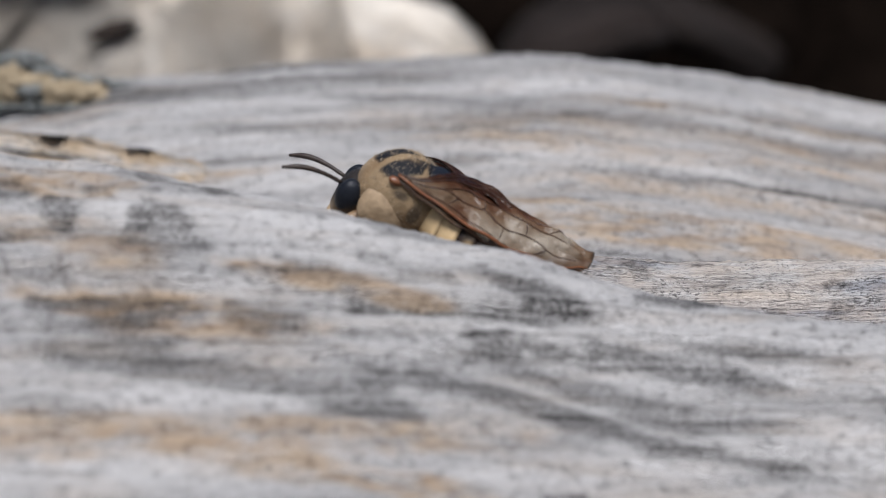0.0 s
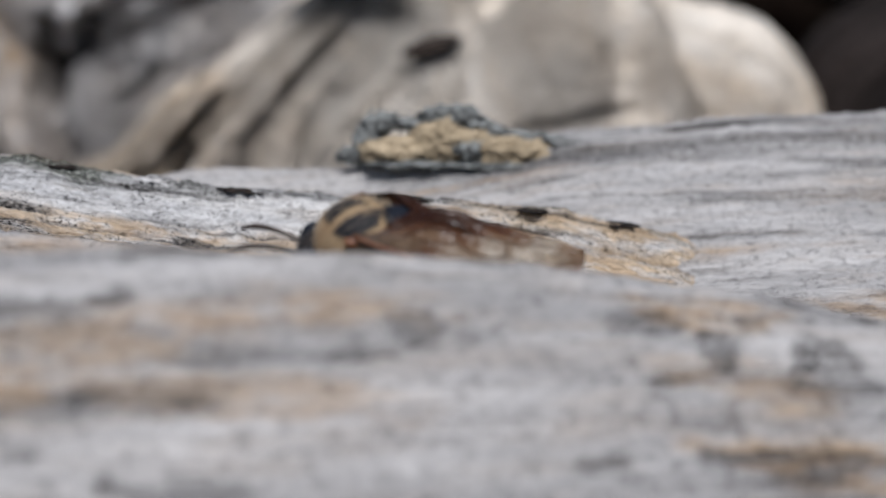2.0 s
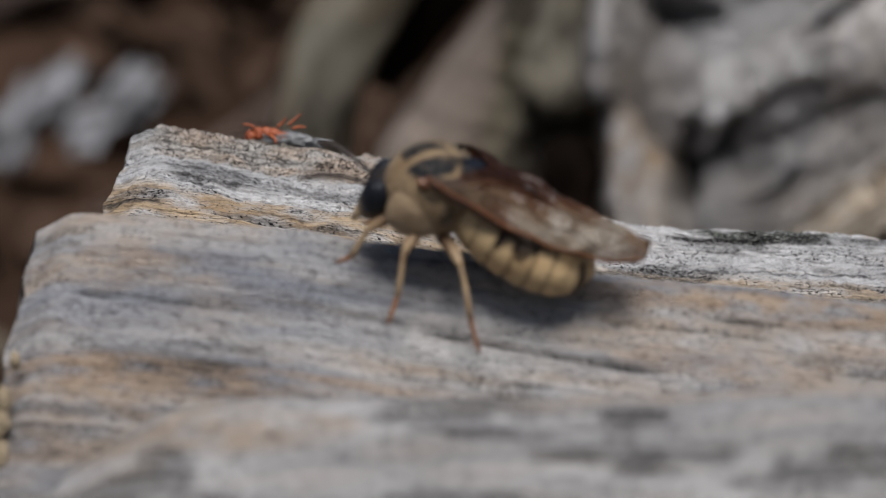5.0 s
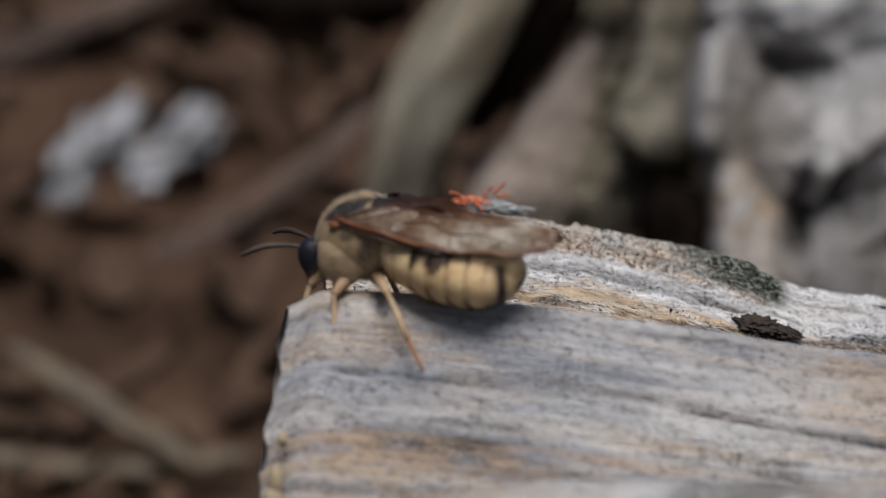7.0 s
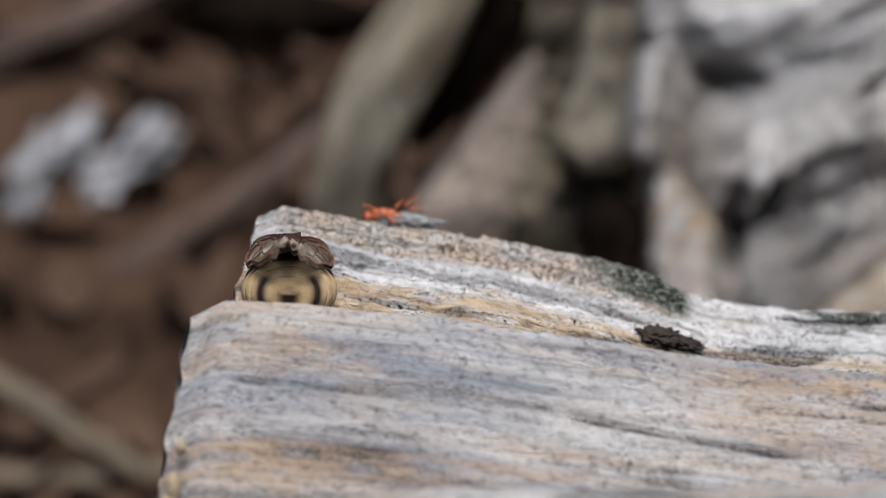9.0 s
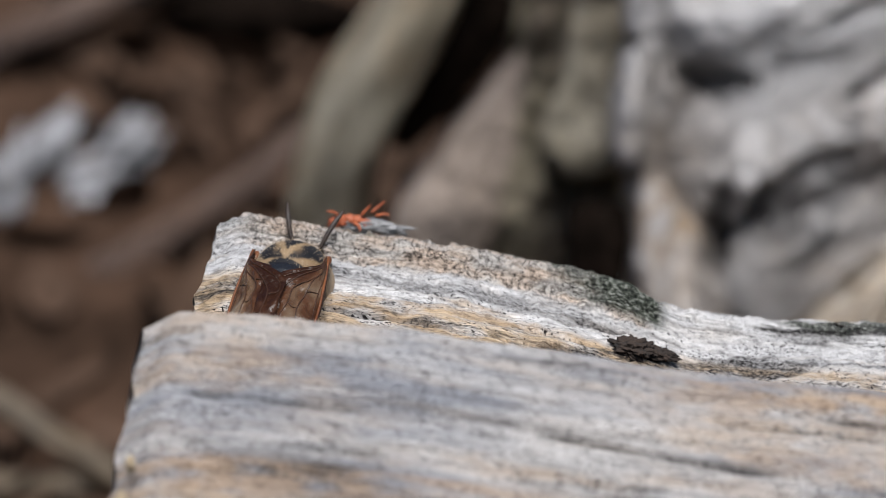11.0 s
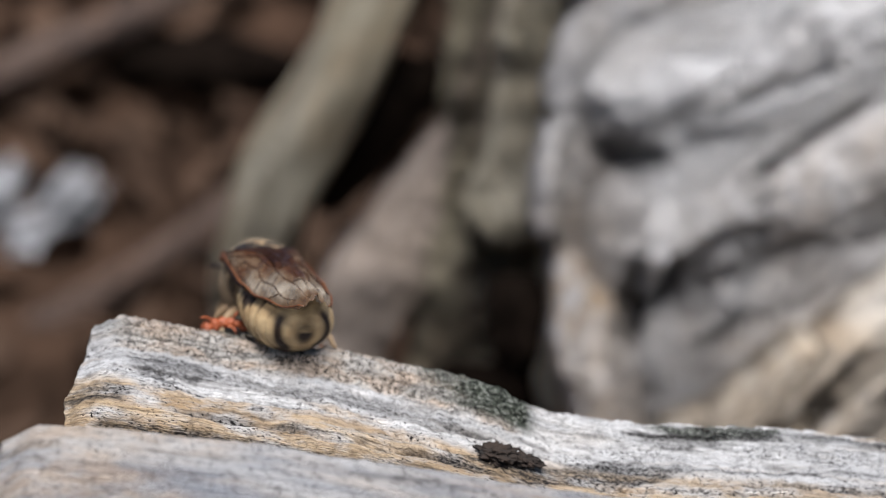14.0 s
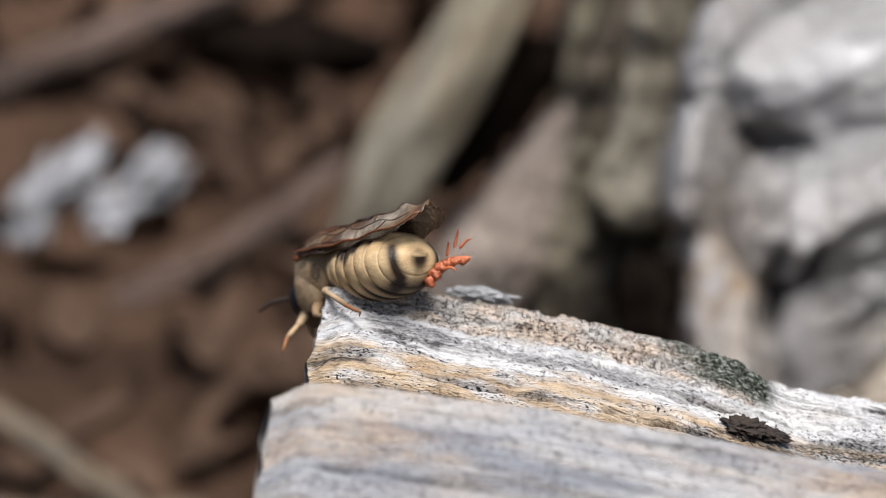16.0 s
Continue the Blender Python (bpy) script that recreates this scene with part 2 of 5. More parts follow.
# ---------------------------------------------------------------- the driftwood log
def sweep(name, label, xs, crest_y, crest_z, top, bottom, nv, seed, parent, material=WOOD, relief=1.0, marks=None, blunt=0.12, crumble=0.0, grooves=(), lean=0.0, level=0.0):
    """A length of split wood along x: a closed section hung from a crest line. top: the section's upper line from back
    to front, as (dy, dz) from the crest; bottom closes it. marks(x, s, dy): tan and dark stains, and groove shade put
    into the colour."""
    up, s = resample(smooth_line(top), nv)
    low, _ = resample(np.array([top[-1], *bottom, top[0]], float), 14)
    low = low[1:-1]
    ring = np.concatenate([up, low])
    sv = np.concatenate([s, s[-1] + 0.3 * np.arange(1, len(low) + 1)])
    n, m = len(xs), len(ring)
    X, S = np.meshgrid(xs, sv, indexing="ij")
    cy, cz = np.interp(xs, *crest_y), np.interp(xs, *crest_z)
    for _ in range(6):
        cz[1:-1] = (cz[:-2] + 2 * cz[1:-1] + cz[2:]) / 4
    Y = cy[:, None] + ring[None, :, 0]
    Z = cz[:, None] + ring[None, :, 1]
    # rounded ends
    end = np.minimum(step(0, blunt * 2, X - xs[0] + 0.03), 1)
    Y = cy[:, None] + (Y - cy[:, None]) * (0.93 + 0.07 * end)
    Z = Z - (1 - end) * 0.06
    seen = np.zeros(m)
    seen[: len(up)] = np.sin(np.linspace(0, np.pi, len(up))) ** 0.3
    S = S - level * cz[:, None]
    # long flutes, splits and fibres
    wob = S + 0.05 * fbm(X * 0.8, S * 2, seed + 5, 2)
    d = 0.050 * fbm(X * 0.35, wob * 2.3, seed, 3) + 0.022 * fbm(X * 0.9, wob * 9, seed + 1, 3)
    d = d + 0.010 * fbm(X * 4, wob * 26, seed + 2, 2) + 0.006 * fbm(X * 14, S * 24, seed + 3, 2)
    split = step(0.60, 0.80, np.abs(vnoise(X * 0.45 + 11, wob * 4.5, seed + 9)) * (0.72 + 0.5 * vnoise(X * 1.3, wob * 14, seed + 10)))
    tan, dark, crust, moss = marks(X, S, ring[None, :, 0] + 0 * X, seed)
    d = d + crumble * (0.020 * fbm(X * 7, S * 18, seed + 12, 3) + 0.014 * fbm(X * 22, S * 34, seed + 13, 2))
    d = d + crust * 0.030 * (0.6 - np.abs(vnoise(X * 9, S * 9, seed + 14)) - 0.5 * np.abs(vnoise(X * 19, S * 19, seed + 15)))
    d = d + moss * 0.022 * np.abs(fbm(X * 14, S * 14, seed + 16, 3))
    cut = 0 * X
    for gx0, gx1, gs, gw, slope in grooves:
        line = gs + slope * (X - gx0) + 0.02 * fbm(X * 1.7, gs + 0 * X, 7, 3)
        cut = np.maximum(cut, np.exp(-(((S - line) / gw) ** 2)) * step(gx0, gx0 + 0.12, X) * (1 - step(gx1 - 0.25, gx1, X)) * (0.65 + 0.35 * vnoise(X * 6, gs + 0 * X, 9)))
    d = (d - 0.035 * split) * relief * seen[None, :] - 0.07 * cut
    # push along the section's normal
    t = np.roll(ring, -1, 0) - np.roll(ring, 1, 0)
    nrm = np.stack([t[:, 1], -t[:, 0]], 1)
    nrm /= np.linalg.norm(nrm, axis=1, keepdims=True) + 1e-9
    if nrm[nv // 2, 1] < 0:
        nrm = -nrm
    Y, Z = Y + d * nrm[None, :, 0], Z + d * nrm[None, :, 1]
    X2 = X + 0.05 * fbm(Y * 5, Z * 5, seed + 7, 3) * (1 - end)
    X2 = X2 - lean * (1 - step(0, 1.6, X - xs[0])) * np.clip(cz[:, None] - Z, 0, 2.5)
    verts = np.stack([X2, Y, Z], -1)
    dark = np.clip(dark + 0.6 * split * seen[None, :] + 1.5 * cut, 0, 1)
    grain = np.stack([X, S + 0.02 * fbm(X * 2, S * 5, seed + 8, 2), seed * 3.7 + 0 * X], -1)
    # end caps: rings drawn in to the middle
    caps, cap_faces, count = [], [], n * m
    vals = [tan.ravel()], [dark.ravel()], [grain.reshape(-1, 3)], [crust.ravel()], [moss.ravel()]
    base = grid_faces(n, m, True)
    for row, flip in ((0, False), (n - 1, True)):
        mid = verts[row].mean(0)
        prev = row * m + np.arange(m)
        for k in range(1, 7):
            f = 1 - k / 6.0
            pts = mid + (verts[row] - mid) * f
            pts[:, 0] += (0.05 * fbm(pts[:, 1] * 6, pts[:, 2] * 6, seed + 20, 3) - (0.05 if row == 0 else -0.05) * (1 - f)) * 1.0
            caps.append(pts)
            cur = count + np.arange(m)
            count += m
            q = np.stack([prev, np.roll(prev, -1), np.roll(cur, -1), cur], 1)
            cap_faces.append(q[:, ::-1] if flip else q)
            prev = cur
            vals[0].append(np.full(m, 0.25))
            vals[1].append(0.35 + 0.35 * fbm(pts[:, 1] * 4, pts[:, 2] * 4, seed + 21, 2))
            vals[2].append(np.stack([pts[:, 2] * 3, pts[:, 1], pts[:, 2]], 1))
            vals[3].append(np.zeros(m))
            vals[4].append(np.zeros(m))
    allv = np.concatenate([verts.reshape(-1, 3), *caps])
    faces = np.concatenate([base[:, ::-1], *cap_faces])
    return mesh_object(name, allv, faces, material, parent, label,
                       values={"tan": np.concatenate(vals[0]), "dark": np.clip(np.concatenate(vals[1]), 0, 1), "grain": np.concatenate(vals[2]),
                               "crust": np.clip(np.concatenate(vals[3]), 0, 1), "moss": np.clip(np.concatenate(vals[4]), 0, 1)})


def streaks(X, S, seed, level=0.62):
    return step(level, level + 0.12, np.abs(fbm(X * 0.35, S * 7, seed, 3)) + 0.4 * fbm(X * 1.6, S * 20, seed + 3, 2))


def blob(X, S, cx, cs, rx, rs, seed):
    """A ragged oval stain."""
    r = np.hypot((X - cx) / rx, (S - cs) / rs) + 0.55 * fbm(X * 2.2, S * 9, seed, 4)
    return 1 - step(0.75, 1.05, r)


def front_marks(X, S, dy, seed):
    tan = 0.65 * step(0.08, 0.34, fbm(X * 0.55, S * 3.0, seed + 31, 5))
    dark = 0.85 * step(0.24, 0.40, fbm(X * 1.3, S * 4.2, seed + 37, 5)) + 0.4 * streaks(X, S, seed + 33)
    for cx, cs, rx, rs in ((6.15, -0.34, 0.22, 0.09), (6.62, -0.27, 0.13, 0.07), (6.95, -0.42, 0.12, 0.22), (7.6, -0.75, 0.35, 0.07), (4.9, -0.5, 0.15, 0.08), (9.7, -0.72, 1.2, 0.06), (7.3, -1.0, 0.9, 0.07), (10.4, -0.35, 0.7, 0.05), (8.4, -0.15, 0.25, 0.07)):
        dark = np.maximum(dark, 0.65 * blob(X, dy, cx, cs, rx, rs, seed + 50))
    for cx, cs, rx, rs in ((6.35, -0.16, 0.5, 0.08), (6.6, -0.55, 0.5, 0.10), (3.3, -0.62, 0.6, 0.12), (1.6, -0.7, 0.8, 0.12), (4.2, -0.75, 0.9, 0.1)):
        tan = np.maximum(tan, 0.6 * blob(X, dy, cx, cs, rx, rs, seed + 60))
    for cx, cs, rx, rs, amount in ((7.0, -0.40, 0.22, 0.16, 0.75), (9.15, -0.33, 0.38, 0.09, 0.95), (9.85, -0.50, 0.62, 0.07, 0.9), (8.1, -1.02, 0.55, 0.07, 0.85), (9.4, -0.86, 1.3, 0.05, 0.85), (8.35, -0.40, 0.35, 0.05, 0.6),
                                   (6.9, -0.90, 0.35, 0.06, 0.6), (6.55, -1.25, 0.4, 0.08, 0.5), (6.45, -0.42, 0.16, 0.10, 0.9), (6.9, -0.45, 0.13, 0.12, 0.9), (7.15, -0.50, 0.15, 0.05, 0.7), (-1.5, -0.12, 0.3, 0.06, 0.7), (-0.7, -0.22, 0.2, 0.06, 0.9)):
        dark = np.maximum(dark, amount * blob(X, dy, cx, cs, rx, rs, seed + 51))
    for cx, cs, rx, rs in ((6.9, -0.78, 0.9, 0.10), (8.0, -0.55, 0.6, 0.06), (8.1, -1.35, 1.4, 0.08), (6.3, -0.28, 0.4, 0.07), (2.6, -0.78, 0.7, 0.09)):
        tan = np.maximum(tan, 0.8 * blob(X, dy, cx, cs, rx, rs, seed + 61))
    return tan, np.clip(dark, 0, 1), 0 * X, 0 * X


def block_marks(X, S, dy, seed):
    tan = 0.55 * step(0.06, 0.36, fbm(X * 0.55, S * 4.5, seed + 31, 5))
    tan = np.maximum(tan, 0.8 * step(-2.2, -0.2, X) * step(0.02, -0.10, dy) * step(-0.30, -0.12, dy))
    dark = 0.5 * step(0.14, 0.42, fbm(X * 0.6, S * 5, seed + 37, 5)) + 0.7 * streaks(X, S, seed + 33, 0.60)
    lower = step(-0.30, -0.65, dy + 0.15 * fbm(X * 0.5, S * 2, seed + 41, 3))
    tan = np.maximum(tan, 0.75 * lower * step(-0.25, 0.25, fbm(X * 0.5, S * 6, seed + 42, 4)))
    dark = dark + 0.55 * lower * step(-0.05, 0.35, fbm(X * 0.9, S * 6, seed + 43, 5))
    # coarse tan grit on the far right of the groove
    grit = step(8.9, 9.3, X) * step(-0.75, -0.5, dy)
    speck = step(0.22, 0.42, fbm(X * 5, S * 11, seed + 44, 4))
    return np.where(grit > 0, 0.32 * grit, tan), np.clip(np.clip(dark, 0, 1) * (1 - grit) + 0.75 * grit * speck, 0, 1), 0 * X, 0 * X


def ridge_marks(X, S, dy, seed):
    low = dy + 0.10 * fbm(X * 0.7, S * 4, seed + 30, 3)
    tan = np.maximum(0.95 * step(-0.46, -0.58, low), 0.75 * step(0.16, 0.36, fbm(X * 0.45, S * 4.5, seed + 31, 4)))
    tan = np.maximum(tan, 0.9 * step(4.6, 5.6, X))
    tan = np.maximum(tan, 0.85 * step(-1.3, -0.7, X) * step(-0.30, -0.46, low))
    dark = 0.9 * step(0.36, 0.48, fbm(X * 0.9, S * 7, seed + 37, 4)) + (0.6 + 0.35 * step(-1.0, 0.0, X)) * streaks(X, S, seed + 33, 0.62 - 0.20 * step(-1.0, 0.0, X))
    # dark line along the face's foot, and a charred band running from the knot
    dark = np.maximum(dark, 0.95 * step(-0.72, -0.80, low) * step(-3.9, -3.3, X) * step(0.3, -0.3, X) * 0.8)
    dark = np.maximum(dark, 0.95 * step(-1.25, -1.05, X) * (1 - step(0.6, 1.6, X)) * step(-0.60, -0.68, low + 0.06 * (X + 1)))
    dark = np.maximum(dark, 0.9 * step(0.6, 0.9, X) * (1 - step(2.2, 2.5, X)) * np.maximum(1 - step(0.02, 0.05, np.abs(low + 0.40)), 1 - step(0.03, 0.07, np.abs(low + 0.58))))
    dark = np.maximum(dark, blob(X, dy - 0.24 * (X + 1.0), -0.60, -0.53, 0.65, 0.13, 15))
    dark = np.maximum(dark, 0.85 * blob(X, dy - 0.1 * (X + 1.0), -1.35, -0.62, 0.30, 0.06, 16))
    dark = np.maximum(dark, 0.9 * blob(X, dy, -3.45, -0.40, 0.13, 0.07, 17) + 0.8 * blob(X, dy, -3.75, -0.62, 0.25, 0.10, 18) + 0.7 * blob(X, dy, -3.0, -0.80, 0.6, 0.06, 19))
    crust = step(-3.9, -3.6, X) * (1 - step(-1.15, -1.0, X)) * step(-0.21, -0.15, low) * step(0.5, 0.2, dy)
    moss = step(-1.9, -1.4, X + 0.3 * fbm(X * 3, S * 8, 3, 3)) * (1 - step(-1.02, -0.9, X)) * step(-0.18, -0.08, low) + 0.9 * blob(X, dy, 0.35, 0.0, 0.6, 0.10, 5) + 0.9 * blob(X, dy, 2.3, 0.02, 0.5, 0.12, 6)
    moss = moss + 0.7 * step(0.28, 0.45, fbm(X * 2.0, S * 6, seed + 45, 3)) * step(-0.10, -0.0, dy)
    return tan, dark, crust * (1 - 0.5 * step(2, 3, X)), np.clip(moss, 0, 1)


def far_marks(X, S, dy, seed):
    tan = 0.7 * step(0.06, 0.36, fbm(X * 0.22, S * 2.6, seed + 31, 4))
    dark = 0.6 * step(0.20, 0.44, fbm(X * 0.3, S * 5, seed + 37, 4)) + 0.6 * streaks(X, S, seed + 33, 0.58)
    dark = np.maximum(dark, 0.75 * step(5.0, 5.6, X) * (1 - step(8.0, 9.0, X)) * (1 - step(0.05, 0.16, np.abs(dy + 0.42 - 0.03 * (X - 6)))))
    dark = np.maximum(dark, 0.5 * step(5.5, 7, X) * (1 - step(0.03, 0.10, np.abs(dy + 1.02 + 0.05 * np.sin(X)))))
    # dark bands paint in the shade of long grooves that have no depth here
    for x0, x1, c, w, slope, deep in ((5.7, 10.0, -0.28, 0.11, -0.165, 0.75), (8.6, 13.5, -0.85, 0.16, -0.02, 0.45)):
        band = step(x0 - 0.3, x0 + 0.3, X) * (1 - step(x1 - 1.2, x1 + 0.4, X)) * np.exp(-(((dy - c - slope * (X - x0) + 0.05 * fbm(X * 0.9, S * 2, 6, 3)) / w) ** 2))
        dark = np.maximum(dark, deep * band * (0.7 + 0.6 * fbm(X * 1.5, S * 9, 14, 4)))
    for x0, x1, c, w, slope in ((7.6, 13.0, -1.00, 0.10, -0.02), (8.4, 14.0, -1.32, 0.12, 0.0), (9.0, 14.0, -1.78, 0.12, 0.02), (9.6, 13.5, -0.75, 0.06, 0.0)):
        band = step(x0 - 0.5, x0 + 0.5, X) * (1 - step(x1 - 0.6, x1 + 0.4, X)) * np.exp(-(((dy - c - slope * (X - x0) + 0.06 * fbm(X * 0.8, S * 2, 5, 3)) / w) ** 2))
        tan = np.maximum(tan, 0.95 * band * (0.6 + 0.5 * fbm(X * 1.5, S * 8, 9, 3)))
        dark = np.maximum(dark, 0.30 * band * step(-0.1, 0.3, fbm(X * 1.2, S * 9, 12, 4)))
    return tan, dark, 0 * X, 0 * X


log = empty("driftwood_log", "weathered silver-grey driftwood log with split ridges and a broken end", "driftwood log")

sweep("rear_ridge", "pale ridge with tan lower face", np.linspace(-3.95, 7.3, 640),
      ((-4, 0, 3, 7.3), (-0.3, -0.25, 0.0, 0.05)),
      ((-3.95, -3.7, -2.9, -2.38, -1.6, -1.17, -1.04, -0.85, -0.4, 0.3, 0.8, 1.2, 2.1, 2.5, 3.4, 4.3, 5.0, 5.8, 6.6, 7.2),
       (0.635, 0.635, 0.50, 0.44, 0.275, 0.15, 0.08, 0.02, -0.05, -0.08, -0.10, -0.15, -0.23, -0.33, -0.49, -0.55, -0.60, -0.70, -0.9, -1.25)),
      [(1.2, -1.6), (0.9, -0.7), (0.5, -0.18), (0.2, -0.03), (0, 0), (-0.05, -0.02), (-0.10, -0.12), (-0.16, -0.17), (-0.35, -0.24), (-0.55, -0.32), (-0.72, -0.43), (-0.85, -0.58), (-0.95, -0.85), (-1.0, -1.5)],
      [(-0.9, -2.6), (0.9, -2.6)], 230, 3, log, material=RIDGE_WOOD, marks=ridge_marks, crumble=1.15,
      grooves=((-3.6, -2.4, 2.72, 0.014, 0.02), (-2.6, -1.2, 2.60, 0.016, 0.02), (-1.6, 0.0, 2.52, 0.020, 0.02), (-3.3, -1.4, 2.95, 0.016, 0.0), (-3.8, -2.2, 3.12, 0.025, 0.0), (0.4, 2.4, 2.62, 0.022, 0.0),
               (-0.6, 0.9, 2.75, 0.016, 0.0), (2.2, 4.0, 2.7, 0.018, 0.0), (3.6, 5.4, 2.55, 0.018, 0.0), (0.9, 2.6, 2.9, 0.03, 0.0), (-2.0, -1.3, 2.82, 0.012, 0.02)), lean=0.12)

sweep("middle_block", "blue-grey split block with fine cracks", np.linspace(-4.12, 13.5, 760),
      ((-4.2, 13), (-2.3, -2.2)),
      ((-4.12, -3.9, -3.4, -2.7, -1.8, -0.8, 0.0, 0.5, 1.5, 2.6, 3.7, 4.6, 5.56, 6.5, 7.2, 8.3, 10.0, 13.0),
       (0.29, 0.34, 0.31, 0.24, 0.12, -0.02, -0.09, -0.15, -0.22, -0.32, -0.46, -0.62, -0.78, -0.87, -0.95, -1.12, -1.33, -1.38)),
      [(1.5, -1.7), (1.2, -1.05), (0.9, -0.85), (0.6, -0.62), (0.35, -0.27), (0.15, -0.05), (0, 0), (-0.12, -0.08), (-0.25, -0.25), (-0.4, -0.48), (-0.6, -0.75), (-0.9, -1.02), (-1.3, -1.35), (-1.7, -1.9), (-1.9, -3)],
      [(-1.6, -5.0), (0.5, -5.0), (1.6, -3.0)], 280, 11, log, BLOCK_WOOD, marks=block_marks, crumble=0.55,
      grooves=((-1.9, -0.4, 2.87, 0.016, 0.05), (-3.85, -2.7, 2.85, 0.013, 0.03), (-3.15, -2.6, 3.12, 0.018, 0.02), (-2.3, -1.95, 2.92, 0.013, 0.02), (-1.5, -0.7, 3.2, 0.022, 0.04),
               (0.2, 1.6, 2.8, 0.018, 0.04), (-2.6, -1.2, 3.38, 0.022, 0.03), (1.0, 2.6, 2.95, 0.02, 0.03), (-3.6, -3.2, 3.3, 0.018, 0.0), (-0.9, 0.2, 2.65, 0.013, 0.03)), lean=0.10)

sweep("front_ridge", "bleached front ridge with tan and black streaks", np.linspace(-3.95, 14.0, 520),
      ((-4, 4.0, 6.0, 14), (-3.8, -3.8, -3.3, -3.2)),
      ((-3.95, -3.7, -3.1, -2.65, -1.7, -0.5, 0.5, 1.2, 2.0, 2.8, 3.6, 4.7, 5.5, 6.25, 6.84, 7.4, 8.0, 8.9, 9.8, 11, 14),
       (-1.25, -0.87, -0.50, -0.42, -0.42, -0.40, -0.31, -0.18, -0.1, -0.05, -0.04, -0.16, -0.33, -0.46, -0.55, -0.66, -0.77, -1.02, -1.36, -1.55, -1.75)),
      [(1.2, -1.6), (0.8, -0.9), (0.5, -0.45), (0.25, -0.12), (0, 0), (-0.25, -0.08), (-0.5, -0.28), (-0.8, -0.65), (-1.2, -1.1), (-1.8, -1.6), (-2.4, -2.4), (-2.6, -4)],
      [(-2.0, -5.5), (0.8, -5.5), (1.3, -3.0)], 150, 23, log, FRONT_WOOD, 1.7, front_marks,
      grooves=((-1.3, -0.1, 2.84, 0.05, -0.02), (-0.9, -0.4, 2.88, 0.07, 0.0), (3.2, 4.1, 3.1, 0.06, 0.0), (6.0, 7.4, 3.12, 0.04, 0.0), (8.0, 9.6, 3.55, 0.05, 0.0)), level=0.9)

sweep("far_ridge", "smooth pale grey stepped ridge", np.linspace(2.1, 18.0, 420),
      ((2, 18), (1.6, 1.6)),
      ((2.1, 2.6, 3.0, 4.2, 5.0, 5.8, 7.3, 8.4, 9.5, 10.7, 11.9, 13, 18),
       (-1.2, -0.70, -0.60, -0.58, -0.47, -0.32, -0.26, -0.26, -0.28, -0.46, -0.72, -1.0, -1.6)),
      [(2.5, -2.5), (1.5, -1.0), (0.6, -0.2), (0, 0), (-0.3, -0.1), (-0.45, -0.22), (-0.8, -0.3), (-1.0, -0.45), (-1.5, -0.62), (-1.7, -0.8), (-2.3, -1.05), (-2.6, -1.3), (-3.2, -1.7), (-3.6, -2.6)],
      [(-3.0, -4.5), (2.2, -4.5)], 200, 31, log, FRONT_WOOD, 1.4, far_marks, crumble=0.5)

sweep("log_body", "shaded underside of the log", np.linspace(-3.6, 30.0, 160),
      ((-4, 30), (-1.0, -1.0)), ((-4, 30), (-1.9, -2.4)),
      [(3.2, -3.2), (2.6, -1.2), (1.2, -0.2), (0, 0), (-1.6, -0.4), (-2.8, -1.4), (-3.2, -3.2)],
      [(-2.0, -4.6), (1.8, -4.6)], 60, 41, log, marks=front_marks)

# ---------------------------------------------------------------- tubes for roots, folds and stems
def tube(name, pts, radii, material, parent=None, label="", seed=1, flute=0.18, ring=40, along=70, tan=0.2):
    """A gnarled length of wood through pts, with long flutes and closed rounded ends."""
    line, s = resample(smooth_line(pts, 3), along)
    rad = np.interp(np.linspace(0, 1, along), np.linspace(0, 1, len(radii)), radii)
    u = np.linspace(0, 1, along)
    rad = rad * np.sqrt(np.clip(1 - np.clip((0.10 - u) / 0.10, 0, 1) ** 2, 0.0004, 1)) * np.sqrt(np.clip(1 - np.clip((u - 0.90) / 0.10, 0, 1) ** 2, 0.0004, 1))
    tang = np.gradient(line, axis=0)
    tang /= np.linalg.norm(tang, axis=1, keepdims=True)
    side = np.cross(tang, (0.12, 1.0, 0.2))
    side /= np.linalg.norm(side, axis=1, keepdims=True)
    up = np.cross(side, tang)
    ang = np.linspace(0, 2 * np.pi, ring, endpoint=False)
    A, S = np.meshgrid(ang, s, indexing="xy")
    big = max(radii)
    bump = 1 + flute * fbm(3 + 2.2 * np.cos(A) + 0 * S, 5 + 2.2 * np.sin(A) + S * 0.35 / big, seed, 3) + 0.5 * flute * fbm(7 * np.cos(A) + S * 0.2, 7 * np.sin(A) + S * 0.2 / big, seed + 4, 3)
    R = rad[:, None] * bump
    verts = line[:, None] + side[:, None] * (R * np.cos(A))[..., None] + up[:, None] * (R * np.sin(A))[..., None]
    grain = np.stack([S, A * big, seed * 2.3 + 0 * S], -1)
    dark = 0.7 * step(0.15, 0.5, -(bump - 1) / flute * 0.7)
    faces = grid_faces(along, ring, True)
    tn = np.clip(tan + 0.9 * fbm(S * 0.7 / big, A * 1.5, seed + 8, 3), 0, 1)
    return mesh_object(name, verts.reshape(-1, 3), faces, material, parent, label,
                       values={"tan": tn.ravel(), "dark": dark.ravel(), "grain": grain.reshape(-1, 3)})


